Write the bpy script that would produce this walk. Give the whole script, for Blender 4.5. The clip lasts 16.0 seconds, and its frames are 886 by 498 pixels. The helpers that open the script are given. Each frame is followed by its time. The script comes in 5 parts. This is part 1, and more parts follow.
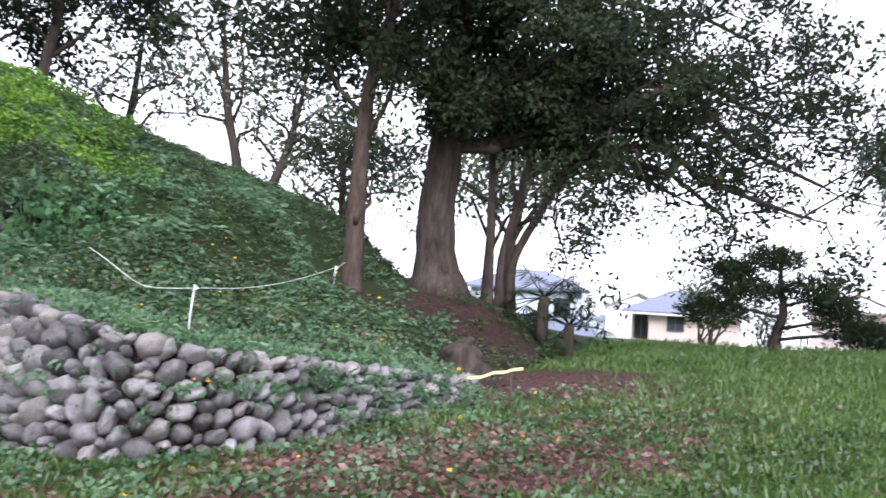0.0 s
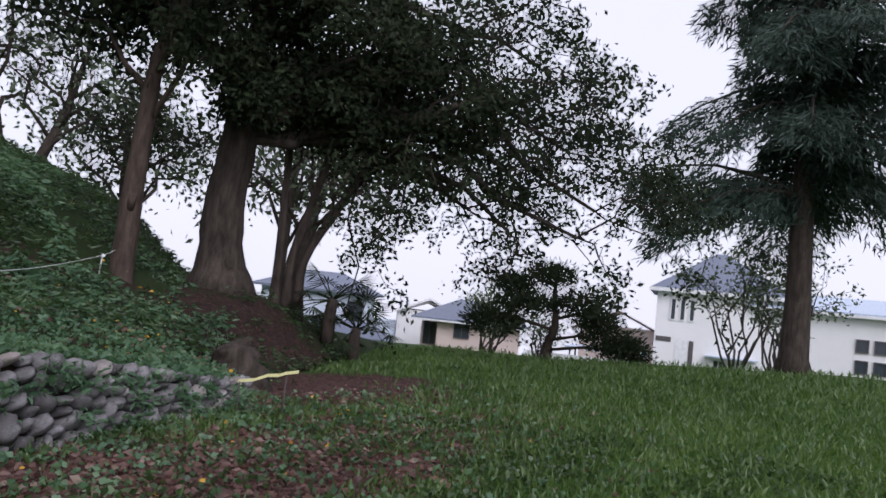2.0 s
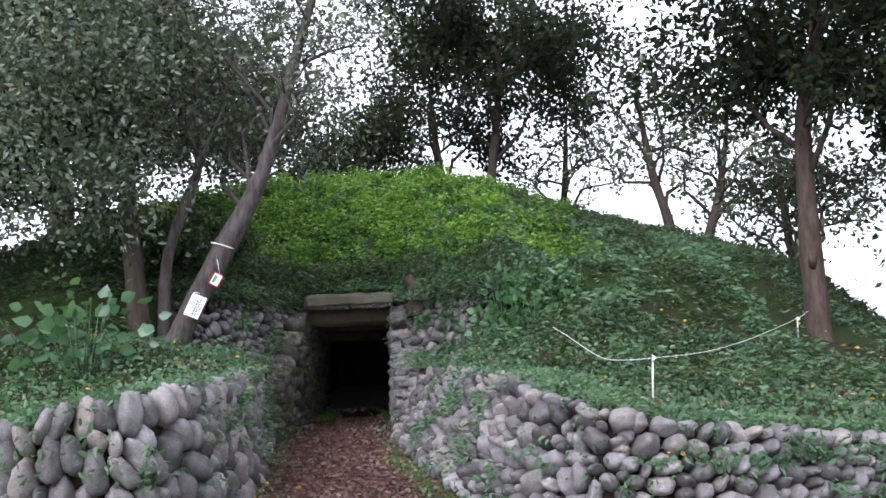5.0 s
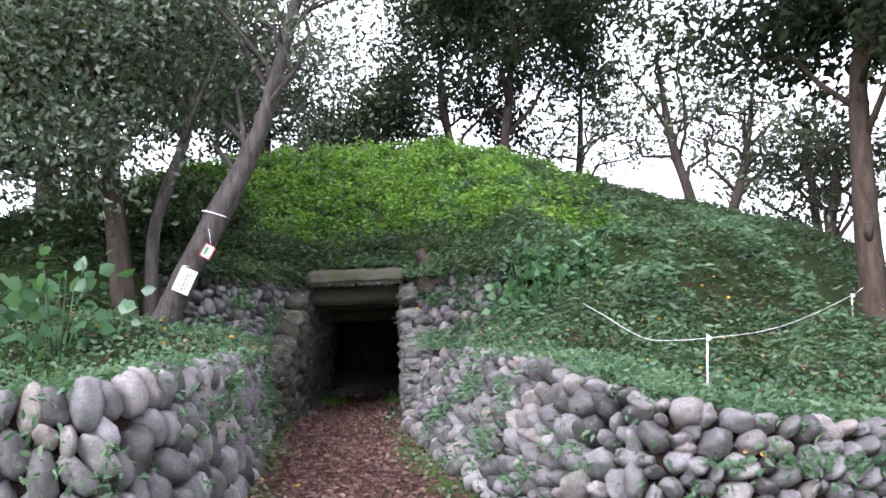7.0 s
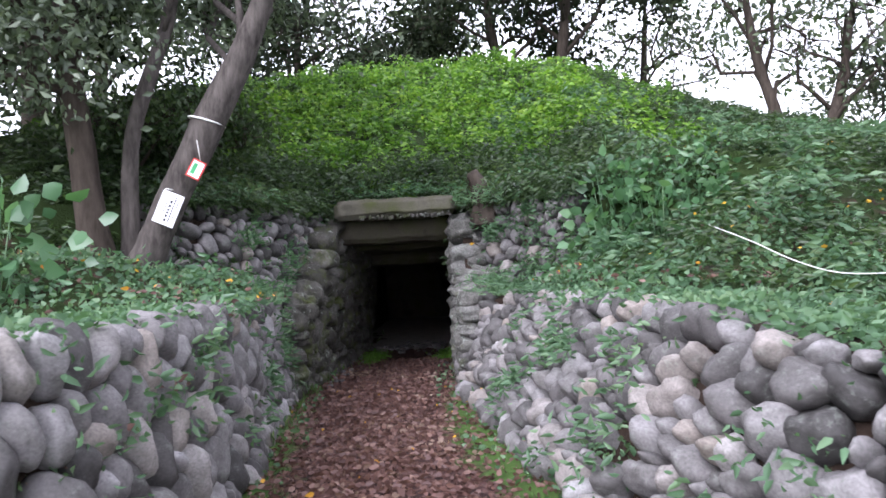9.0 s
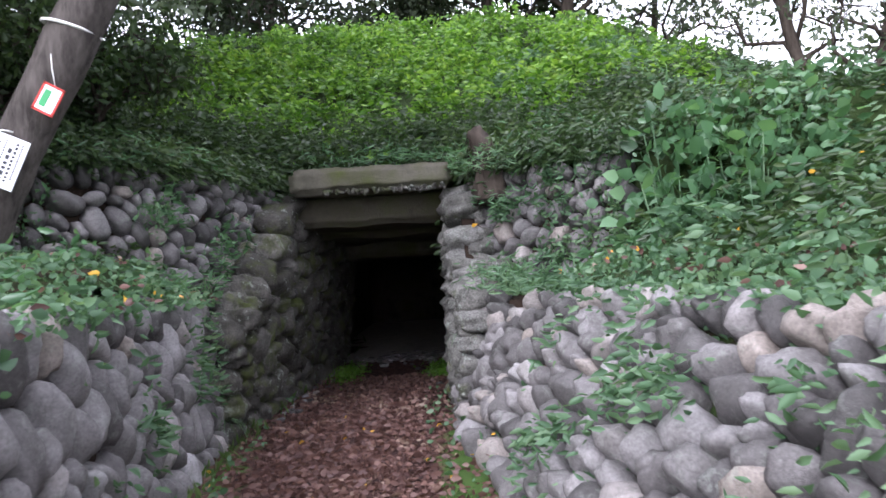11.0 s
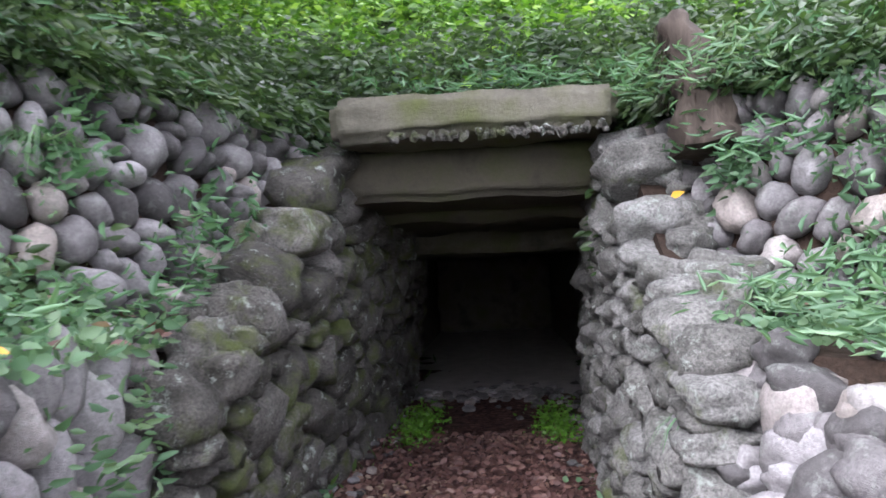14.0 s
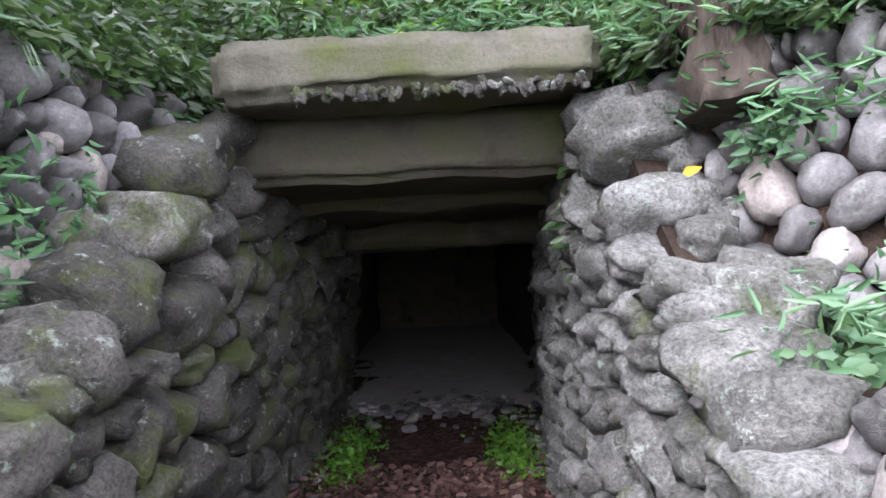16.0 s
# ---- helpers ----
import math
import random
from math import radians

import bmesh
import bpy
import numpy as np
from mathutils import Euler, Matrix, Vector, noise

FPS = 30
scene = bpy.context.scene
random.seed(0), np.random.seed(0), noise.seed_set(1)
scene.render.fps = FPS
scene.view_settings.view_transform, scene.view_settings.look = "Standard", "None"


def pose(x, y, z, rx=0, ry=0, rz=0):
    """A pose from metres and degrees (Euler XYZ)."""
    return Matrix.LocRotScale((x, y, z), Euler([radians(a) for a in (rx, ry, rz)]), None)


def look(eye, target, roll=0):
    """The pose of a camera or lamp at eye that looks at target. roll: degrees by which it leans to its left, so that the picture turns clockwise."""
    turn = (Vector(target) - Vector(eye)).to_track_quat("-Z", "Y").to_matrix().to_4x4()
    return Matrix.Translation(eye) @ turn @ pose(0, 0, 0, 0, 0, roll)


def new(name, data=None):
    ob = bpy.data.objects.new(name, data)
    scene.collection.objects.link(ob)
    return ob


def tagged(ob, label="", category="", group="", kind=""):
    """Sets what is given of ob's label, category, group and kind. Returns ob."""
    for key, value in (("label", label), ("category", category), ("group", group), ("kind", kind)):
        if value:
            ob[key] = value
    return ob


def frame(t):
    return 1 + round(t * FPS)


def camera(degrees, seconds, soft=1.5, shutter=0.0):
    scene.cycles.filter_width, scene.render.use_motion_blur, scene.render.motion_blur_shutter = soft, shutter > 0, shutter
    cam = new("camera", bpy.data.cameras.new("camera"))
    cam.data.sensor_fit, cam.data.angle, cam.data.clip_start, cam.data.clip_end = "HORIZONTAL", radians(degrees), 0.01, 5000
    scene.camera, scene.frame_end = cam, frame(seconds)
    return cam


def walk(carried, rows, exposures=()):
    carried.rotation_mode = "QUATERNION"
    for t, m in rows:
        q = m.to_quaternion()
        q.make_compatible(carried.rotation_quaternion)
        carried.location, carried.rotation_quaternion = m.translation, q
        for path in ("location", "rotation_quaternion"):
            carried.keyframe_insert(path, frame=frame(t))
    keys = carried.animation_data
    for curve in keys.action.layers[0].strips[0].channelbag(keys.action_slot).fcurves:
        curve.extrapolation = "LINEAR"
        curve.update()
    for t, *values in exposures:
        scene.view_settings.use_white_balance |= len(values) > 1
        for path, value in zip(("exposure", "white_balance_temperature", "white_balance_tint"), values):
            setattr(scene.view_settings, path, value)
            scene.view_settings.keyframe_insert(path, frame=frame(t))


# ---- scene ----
# ---- camera ----
cam = camera(63.4, 16.0, soft=1.6, shutter=0.3)
# seconds, x, y, z, then Euler degrees; x to the right of the passage, y into the mound
PATH = [
    (0.0, 0.757, -14.456, 1.551, 92.75, -3.19, -38.21),
    (0.5, 0.880, -14.422, 1.559, 93.54, -4.42, -44.00),
    (1.0, 0.965, -14.423, 1.553, 93.73, -5.38, -48.54),
    (1.5, 0.995, -14.441, 1.551, 94.09, -6.41, -53.14),
    (2.0, 1.002, -14.438, 1.558, 94.29, -6.19, -54.38),
    (2.5, 1.001, -14.434, 1.553, 94.31, -5.56, -53.38),
    (3.0, 0.978, -14.399, 1.556, 93.74, -3.34, -47.81),
    (3.5, 0.846, -14.397, 1.561, 94.10, -0.13, -34.68),
    (4.0, 0.651, -14.507, 1.602, 93.98, 1.66, -21.66),
    (4.5, 0.598, -14.532, 1.642, 96.16, 4.12, -11.60),
    (5.0, 0.638, -14.520, 1.687, 97.01, 2.60, -3.74),
    (7.5, 0.531, -12.833, 1.627, 94.34, 2.50, -3.20),
    (8.0, 0.477, -12.195, 1.620, 91.81, 4.11, -4.87),
    (8.5, 0.494, -11.442, 1.567, 92.12, 3.22, 0.11),
    (9.0, 0.484, -10.777, 1.507, 91.76, 3.43, 0.38),
    (11.5, 0.436, -7.471, 1.413, 91.72, 3.70, -0.46),
    (12.0, 0.386, -6.868, 1.471, 90.64, 1.14, 4.07),
    (12.5, 0.198, -6.206, 1.460, 91.46, 2.23, 3.24),
    (13.0, 0.080, -5.694, 1.487, 91.54, 3.59, 2.59),
    (13.5, -0.027, -5.102, 1.509, 91.68, 2.07, 5.84),
    (14.0, -0.145, -4.574, 1.506, 91.81, 2.59, 4.25),
    (14.5, -0.197, -4.155, 1.551, 90.37, 3.24, -0.42),
    (15.0, -0.152, -3.686, 1.568, 91.18, 1.75, 0.59),
    (15.5, -0.137, -3.499, 1.585, 90.84, 2.88, 0.46),
    (16.0, -0.153, -3.402, 1.583, 90.70, 3.21, -0.37),
]
EXPOSURES = [(t, e, 5850.0, 20.0) for t, e in ((0.0, -0.18), (0.5, -1.1), (1.0, -1.5), (2.0, -1.55), (3.0, -1.55), (3.5, -1.55), (4.0, -1.6), (4.5, -1.5),
             (5.0, -0.4), (7.5, 0.05), (8.5, 0.1), (9.0, 0.1), (11.5, 0.15), (12.5, 0.6), (13.5, 0.95), (14.5, 1.1), (15.5, 1.2), (16.0, 1.42))]
walk(cam, [(t, pose(x, y, z, rx, ry, rz)) for t, x, y, z, rx, ry, rz in PATH], EXPOSURES)

# ---- light: an overcast afternoon ----
world = bpy.data.worlds.new("overcast_sky")
scene.world = world
world.use_nodes = True
wn, wl = world.node_tree.nodes, world.node_tree.links
wn.clear()
sky = wn.new("ShaderNodeTexSky")
sky.sky_type = 'NISHITA'
sky.sun_disc = False
sky.sun_elevation, sky.sun_rotation = radians(36.8), radians(215)
sky.dust_density, sky.air_density = 4.0, 1.2
cloud = wn.new("ShaderNodeMix")
cloud.data_type = 'RGBA'
cloud.inputs[0].default_value = 0.9
cloud.inputs[7].default_value = (10.5, 10.4, 10.6, 1)
back = wn.new("ShaderNodeBackground")
back.inputs["Strength"].default_value = 0.28
outw = wn.new("ShaderNodeOutputWorld")
wl.new(sky.outputs[0], cloud.inputs[6])
wl.new(cloud.outputs[2], back.inputs["Color"])
wl.new(back.outputs[0], outw.inputs[0])
sun = new("sun", bpy.data.lights.new("sun", 'SUN'))
sun.data.energy, sun.data.angle, sun.data.color = 4.8, radians(34), (1.0, 0.985, 0.96)
sun.matrix_world = look((0, 0, 11.6), (8.9, 12.7, 0))

# ---- materials ----


def material(name, build, rough=0.8, spec=0.3):
    m = bpy.data.materials.new(name)
    m.use_nodes = True
    nt = m.node_tree
    b = nt.nodes["Principled BSDF"]
    b.inputs["Roughness"].default_value = rough
    b.inputs["Specular IOR Level"].default_value = spec
    build(nt, nt.nodes, nt.links, b)
    return m


def ramp(n, stops):
    r = n.new("ShaderNodeValToRGB")
    e = r.color_ramp.elements
    while len(e) < len(stops):
        e.new(0.5)
    for k, (pos, c) in enumerate(stops):
        e[k].position, e[k].color = pos, (*c, 1)
    return r


def noise_tex(n, l, scale, detail=4.0, coord=None, rough=0.55):
    t = n.new("ShaderNodeTexNoise")
    t.inputs["Scale"].default_value = scale
    t.inputs["Detail"].default_value = detail
    t.inputs["Roughness"].default_value = rough
    if coord is not None:
        l.new(coord, t.inputs["Vector"])
    return t


def bump(n, l, b, height, strength=0.4, distance=0.02):
    k = n.new("ShaderNodeBump")
    k.inputs["Strength"].default_value, k.inputs["Distance"].default_value = strength, distance
    l.new(height, k.inputs["Height"])
    l.new(k.outputs[0], b.inputs["Normal"])


def mix(n, l, fac, a, b, mode='MIX'):
    m = n.new("ShaderNodeMix")
    m.data_type, m.blend_type = 'RGBA', mode
    for socket, v in ((m.inputs[0], fac), (m.inputs[6], a), (m.inputs[7], b)):
        if hasattr(v, "links"):
            l.new(v, socket)
        else:
            socket.default_value = v if isinstance(v, float) else (*v, 1)
    return m.outputs[2]


def place(n):
    return n.new("ShaderNodeNewGeometry").outputs["Position"]


def leaf_material(name, stops, translucent=0.4, rough=0.38, spec=0.55):
    def build(nt, n, l, b):
        geo = n.new("ShaderNodeNewGeometry")
        r = ramp(n, stops)
        big = noise_tex(n, l, 0.9, 2.0, geo.outputs["Position"])
        add = n.new("ShaderNodeMath")
        add.operation = 'MULTIPLY_ADD'
        add.inputs[1].default_value = 0.6
        l.new(geo.outputs["Random Per Island"], add.inputs[0])
        sc = n.new("ShaderNodeMath")
        sc.operation = 'MULTIPLY_ADD'
        sc.inputs[1].default_value, sc.inputs[2].default_value = 0.9, -0.25
        l.new(big.outputs[0], sc.inputs[0])
        l.new(sc.outputs[0], add.inputs[2])
        l.new(add.outputs[0], r.inputs[0])
        l.new(r.outputs[0], b.inputs["Base Color"])
        tr = n.new("ShaderNodeBsdfTranslucent")
        bright = mix(n, l, 1.0, r.outputs[0], (1.15, 1.25, 0.7), 'MULTIPLY')
        l.new(bright, tr.inputs[0])
        ms = n.new("ShaderNodeMixShader")
        ms.inputs[0].default_value = translucent
        l.new(b.outputs[0], ms.inputs[1])
        l.new(tr.outputs[0], ms.inputs[2])
        l.new(ms.outputs[0], n["Material Output"].inputs[0])
    return material(name, build, rough, spec)


LEAF_SUNLIT = leaf_material("leaf_sunlit", [(0.0, (0.018, 0.05, 0.008)), (0.35, (0.065, 0.16, 0.016)), (0.7, (0.18, 0.34, 0.036)), (1.0, (0.36, 0.5, 0.08))])
LEAF_COVER = leaf_material("leaf_ground_cover", [(0.0, (0.04, 0.085, 0.045)), (0.55, (0.105, 0.195, 0.105)), (1.0, (0.22, 0.32, 0.185))], 0.4, 0.48, 0.4)
LEAF_BLUE = leaf_material("leaf_bluish", [(0.0, (0.035, 0.085, 0.04)), (0.6, (0.095, 0.2, 0.095)), (1.0, (0.19, 0.32, 0.17))])
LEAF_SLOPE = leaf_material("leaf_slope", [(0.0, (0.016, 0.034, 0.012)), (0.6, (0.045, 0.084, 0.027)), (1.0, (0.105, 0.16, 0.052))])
# the crowns' backlit darkness is put into this leaf colour
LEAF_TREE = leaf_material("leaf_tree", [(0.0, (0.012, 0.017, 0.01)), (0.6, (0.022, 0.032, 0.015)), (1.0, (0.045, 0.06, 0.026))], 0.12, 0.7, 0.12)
LEAF_EVER = leaf_material("leaf_evergreen", [(0.0, (0.05, 0.07, 0.045)), (0.6, (0.11, 0.145, 0.09)), (1.0, (0.2, 0.24, 0.16))], 0.3)
LEAF_LIGHT = leaf_material("leaf_light_tree", [(0.0, (0.04, 0.058, 0.034)), (0.6, (0.085, 0.12, 0.065)), (1.0, (0.17, 0.21, 0.125))], 0.35)
NEEDLE = leaf_material("needles", [(0.0, (0.015, 0.03, 0.02)), (0.6, (0.03, 0.06, 0.04)), (1.0, (0.06, 0.1, 0.07))], 0.2, 0.6)
GRASS = leaf_material("grass_blades", [(0.0, (0.038, 0.075, 0.02)), (0.5, (0.082, 0.145, 0.036)), (1.0, (0.16, 0.225, 0.075))], 0.4)
MOSS = leaf_material("moss", [(0.0, (0.05, 0.14, 0.01)), (1.0, (0.14, 0.32, 0.03))], 0.3)
DEAD = leaf_material("dead_leaves", [(0.0, (0.06, 0.028, 0.026)), (0.45, (0.11, 0.056, 0.046)), (0.72, (0.18, 0.1, 0.08)), (0.9, (0.3, 0.23, 0.175)), (1.0, (0.6, 0.33, 0.08))], 0.2, 0.6)
YELLOW = leaf_material("yellow_leaves", [(0.0, (0.55, 0.26, 0.03)), (0.6, (0.7, 0.42, 0.05)), (1.0, (0.6, 0.2, 0.05))], 0.3)


def soil_build(nt, n, l, b):
    p = place(n)
    a, f = noise_tex(n, l, 2.2, 6, p), noise_tex(n, l, 38, 5, p)
    r = ramp(n, [(0.25, (0.014, 0.010, 0.008)), (0.55, (0.034, 0.023, 0.017)), (0.8, (0.065, 0.043, 0.031))])
    m = mix(n, l, 0.5, a.outputs[0], f.outputs[0])
    l.new(m, r.inputs[0])
    l.new(r.outputs[0], b.inputs["Base Color"])
    bump(n, l, b, f.outputs[0], 0.7, 0.03)


SOIL = material("soil", soil_build, 0.95, 0.15)


def green_ground(name, grass_a, grass_b, dirt=1.0):
    """Turf or weeds that give way to leaf litter where the attribute litter says so."""
    def build(nt, n, l, b):
        p = place(n)
        at = n.new("ShaderNodeAttribute")
        at.attribute_name = "litter"
        big, mid, fine = noise_tex(n, l, 0.45, 4, p), noise_tex(n, l, 5, 5, p), noise_tex(n, l, 60, 4, p)
        g = mix(n, l, mid.outputs[0], grass_a, grass_b)
        g = mix(n, l, 0.55, g, mix(n, l, fine.outputs[0], (0.25, 0.25, 0.25), (1.3, 1.3, 1.2)), 'MULTIPLY')
        g = mix(n, l, 0.35, g, mix(n, l, big.outputs[0], (0.5, 0.5, 0.5), (1.4, 1.3, 1.0)), 'MULTIPLY')
        s = ramp(n, [(0.3, (0.024 * dirt, 0.014, 0.012)), (0.5, (0.07 * dirt, 0.036 * dirt, 0.031 * dirt)), (0.66, (0.12 * dirt, 0.065 * dirt, 0.053 * dirt)), (0.8, (0.18 * dirt, 0.11 * dirt, 0.085 * dirt))])
        v = n.new("ShaderNodeTexVoronoi")
        v.inputs["Scale"].default_value = 22
        l.new(p, v.inputs["Vector"])
        sep = mix(n, l, 0.5, v.outputs["Color"], fine.outputs[0])
        l.new(sep, s.inputs[0])
        edge = n.new("ShaderNodeMath")
        edge.operation = 'MULTIPLY_ADD'
        edge.inputs[1].default_value = 1.1
        l.new(mid.outputs[0], edge.inputs[0])
        sub = n.new("ShaderNodeMath")
        sub.operation = 'SUBTRACT'
        sub.inputs[1].default_value = 0.55
        l.new(at.outputs["Fac"], sub.inputs[0])
        l.new(sub.outputs[0], edge.inputs[2])
        cut = ramp(n, [(0.42, (0, 0, 0)), (0.6, (1, 1, 1))])
        l.new(edge.outputs[0], cut.inputs[0])
        c = mix(n, l, cut.outputs[0], g, s.outputs[0])
        l.new(c, b.inputs["Base Color"])
        bump(n, l, b, fine.outputs[0], 0.8, 0.04)
    return material(name, build, 0.9, 0.15)


LAWN = green_ground("lawn", (0.04, 0.085, 0.022), (0.092, 0.165, 0.04))
# coloured dark so that gaps between the leaves read as shadow
WEEDS = green_ground("weeds", (0.016, 0.03, 0.01), (0.035, 0.06, 0.016), 0.55)


def stone_material(name, stops, rugged=False, mossy=0.5, lichen=0.55):
    """River cobbles are smooth and faintly mottled; rugged stone is pitted, with lichen and moss."""
    def build(nt, n, l, b):
        oi = n.new("ShaderNodeObjectInfo")
        p = place(n)
        r = ramp(n, stops)
        l.new(oi.outputs["Random"], r.inputs[0])
        fine, mid, grit = noise_tex(n, l, 60, 6, p, 0.7), noise_tex(n, l, 6, 6, p, 0.62), noise_tex(n, l, 190, 3, p)
        k = 1.1 if rugged else 0.62
        fr = ramp(n, [(0.3, (1 - 0.75 * k,) * 3), (0.5, (1, 1, 1)), (0.7, (1 + 0.7 * k,) * 3)])
        l.new(fine.outputs[0], fr.inputs[0])
        mr = ramp(n, [(0.3, (1 - 0.6 * k, 1 - 0.6 * k, 1 - 0.65 * k)), (0.5, (1, 1, 1)), (0.7, (1 + 0.6 * k, 1 + 0.58 * k, 1 + 0.6 * k))])
        l.new(mid.outputs[0], mr.inputs[0])
        c = mix(n, l, 0.8, r.outputs[0], fr.outputs[0], 'MULTIPLY')
        c = mix(n, l, 0.9, c, mr.outputs[0], 'MULTIPLY')
        lich = noise_tex(n, l, 9 if rugged else 14, 8, p, 0.78)
        lr = ramp(n, [(lichen, (0, 0, 0)), (lichen + 0.06, (0.85, 0.85, 0.85) if rugged else (0.2, 0.2, 0.2))])
        l.new(lich.outputs[0], lr.inputs[0])
        c = mix(n, l, lr.outputs[0], c, (0.38, 0.42, 0.37))
        speck = noise_tex(n, l, 42, 7, p, 0.8)
        sr = ramp(n, [(0.6, (0, 0, 0)), (0.66, (0.45, 0.45, 0.45) if rugged else (0.12, 0.12, 0.12))])
        l.new(speck.outputs[0], sr.inputs[0])
        c = mix(n, l, sr.outputs[0], c, (0.36, 0.38, 0.34))
        if rugged:
            mn = noise_tex(n, l, 3.4, 8, p, 0.68)
            mo = ramp(n, [(mossy, (0, 0, 0)), (mossy + 0.14, (0.85, 0.85, 0.85))])
            l.new(mn.outputs[0], mo.inputs[0])
            mc = mix(n, l, fine.outputs[0], (0.03, 0.045, 0.012), (0.13, 0.16, 0.03))
            c = mix(n, l, mo.outputs[0], c, mc)
        l.new(c, b.inputs["Base Color"])
        h = mix(n, l, 0.45, fine.outputs[0], lich.outputs[0]) if rugged else mix(n, l, 0.5, grit.outputs[0], mid.outputs[0])
        bump(n, l, b, h, 1.0 if rugged else 0.6, 0.07 if rugged else 0.025)
    return material(name, build, 0.85 if rugged else 0.56, 0.35)


COBBLE = stone_material("river_cobble", [(0.0, (0.05, 0.047, 0.046)), (0.3, (0.11, 0.103, 0.102)), (0.6, (0.17, 0.161, 0.16)), (0.8, (0.21, 0.2, 0.202)), (0.92, (0.24, 0.208, 0.185)), (1.0, (0.3, 0.292, 0.295))])
# besides lichen and moss, these two rubbles carry lit and shaded tones
RUBBLE_LIT = stone_material("lichened_rubble_lit", [(0.0, (0.115, 0.112, 0.1)), (0.5, (0.18, 0.177, 0.162)), (1.0, (0.255, 0.252, 0.238))], True, 0.56, 0.57)
RUBBLE = stone_material("mossy_rubble_shaded", [(0.0, (0.06, 0.056, 0.048)), (0.5, (0.1, 0.094, 0.082)), (1.0, (0.16, 0.152, 0.138))], True, 0.5, 0.57)


def slab_build(nt, n, l, b):
    p = place(n)
    a, f, w = noise_tex(n, l, 2.4, 5, p), noise_tex(n, l, 45, 6, p, 0.7), noise_tex(n, l, 11, 5, p)
    r = ramp(n, [(0.28, (0.045, 0.042, 0.03)), (0.47, (0.125, 0.117, 0.09)), (0.6, (0.1, 0.1, 0.06)), (0.74, (0.085, 0.1, 0.028))])
    l.new(a.outputs[0], r.inputs[0])
    c = mix(n, l, 0.6, r.outputs[0], mix(n, l, f.outputs[0], (0.35, 0.35, 0.35), (1.5, 1.5, 1.5)), 'MULTIPLY')
    k = ramp(n, [(0.68, (0, 0, 0)), (0.76, (0.4, 0.4, 0.4))])
    l.new(w.outputs[0], k.inputs[0])
    c = mix(n, l, k.outputs[0], c, (0.36, 0.36, 0.32))
    l.new(c, b.inputs["Base Color"])
    bump(n, l, b, f.outputs[0], 0.6, 0.02)


SLAB = material("weathered_slab", slab_build, 0.85, 0.25)


# darker, greener slab for the inner capstone and the one behind it
def dark_slab_build(nt, n, l, b):
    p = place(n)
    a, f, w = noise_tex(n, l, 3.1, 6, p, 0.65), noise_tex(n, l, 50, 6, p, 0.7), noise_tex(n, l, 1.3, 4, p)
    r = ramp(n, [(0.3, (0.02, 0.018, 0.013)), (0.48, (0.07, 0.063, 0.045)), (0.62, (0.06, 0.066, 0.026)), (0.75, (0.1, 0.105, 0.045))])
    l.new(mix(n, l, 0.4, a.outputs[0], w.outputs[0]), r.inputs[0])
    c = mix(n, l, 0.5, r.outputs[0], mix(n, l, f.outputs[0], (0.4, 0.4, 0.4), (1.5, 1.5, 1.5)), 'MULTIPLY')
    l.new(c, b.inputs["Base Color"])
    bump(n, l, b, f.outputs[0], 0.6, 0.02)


SLAB_DARK = material("dark_mossy_slab", dark_slab_build, 0.8, 0.3)


def bark_material(name, dark, light, scale=9.0):
    def build(nt, n, l, b):
        p = place(n)
        mp = n.new("ShaderNodeMapping")
        mp.inputs["Scale"].default_value = (1, 1, 0.22)
        l.new(p, mp.inputs["Vector"])
        a, f = noise_tex(n, l, scale, 6, mp.outputs[0], 0.65), noise_tex(n, l, 3, 3, p)
        r = ramp(n, [(0.3, dark), (0.7, light)])
        l.new(a.outputs[0], r.inputs[0])
        c = mix(n, l, 0.5, r.outputs[0], mix(n, l, f.outputs[0], (0.4, 0.4, 0.4), (1.5, 1.5, 1.5)), 'MULTIPLY')
        l.new(c, b.inputs["Base Color"])
        bump(n, l, b, a.outputs[0], 0.8, 0.03)
    return material(name, build, 0.9, 0.2)


BARK = bark_material("bark_dark", (0.022, 0.017, 0.013), (0.085, 0.068, 0.055))
BARK_GREY = bark_material("bark_grey", (0.032, 0.027, 0.025), (0.13, 0.114, 0.104), 14)
BARK_PALE = bark_material("bark_pale", (0.032, 0.024, 0.019), (0.1, 0.073, 0.056), 12)
BARK_RED = bark_material("bark_fibrous_red", (0.012, 0.008, 0.006), (0.055, 0.039, 0.03), 30)


def plain(name, colour, rough=0.7, spread=0.25, scale=6.0):
    def build(nt, n, l, b):
        p = place(n)
        a = noise_tex(n, l, scale, 5, p)
        lo, hi = [c * (1 - spread) for c in colour], [min(1, c * (1 + spread)) for c in colour]
        l.new(mix(n, l, a.outputs[0], lo, hi), b.inputs["Base Color"])
        bump(n, l, b, a.outputs[0], 0.15, 0.01)
    return material(name, build, rough)


ROPE = plain("white_rope", (0.75, 0.75, 0.72))
POST = plain("grey_white_post", (0.6, 0.62, 0.6))
PAPER = plain("white_card", (0.78, 0.8, 0.84), 0.5, 0.04)
INK = plain("ink", (0.05, 0.05, 0.06))
RED = plain("red_print", (0.55, 0.06, 0.05))
GREEN_PRINT = plain("green_print", (0.06, 0.3, 0.12))
TAPE = plain("yellow_tape", (0.75, 0.72, 0.35))
PLASTER = plain("white_plaster", (0.8, 0.79, 0.78), 0.8, 0.05, 2)
PLASTER_PINK = plain("pale_pink_plaster", (0.66, 0.54, 0.49), 0.8, 0.05, 2)
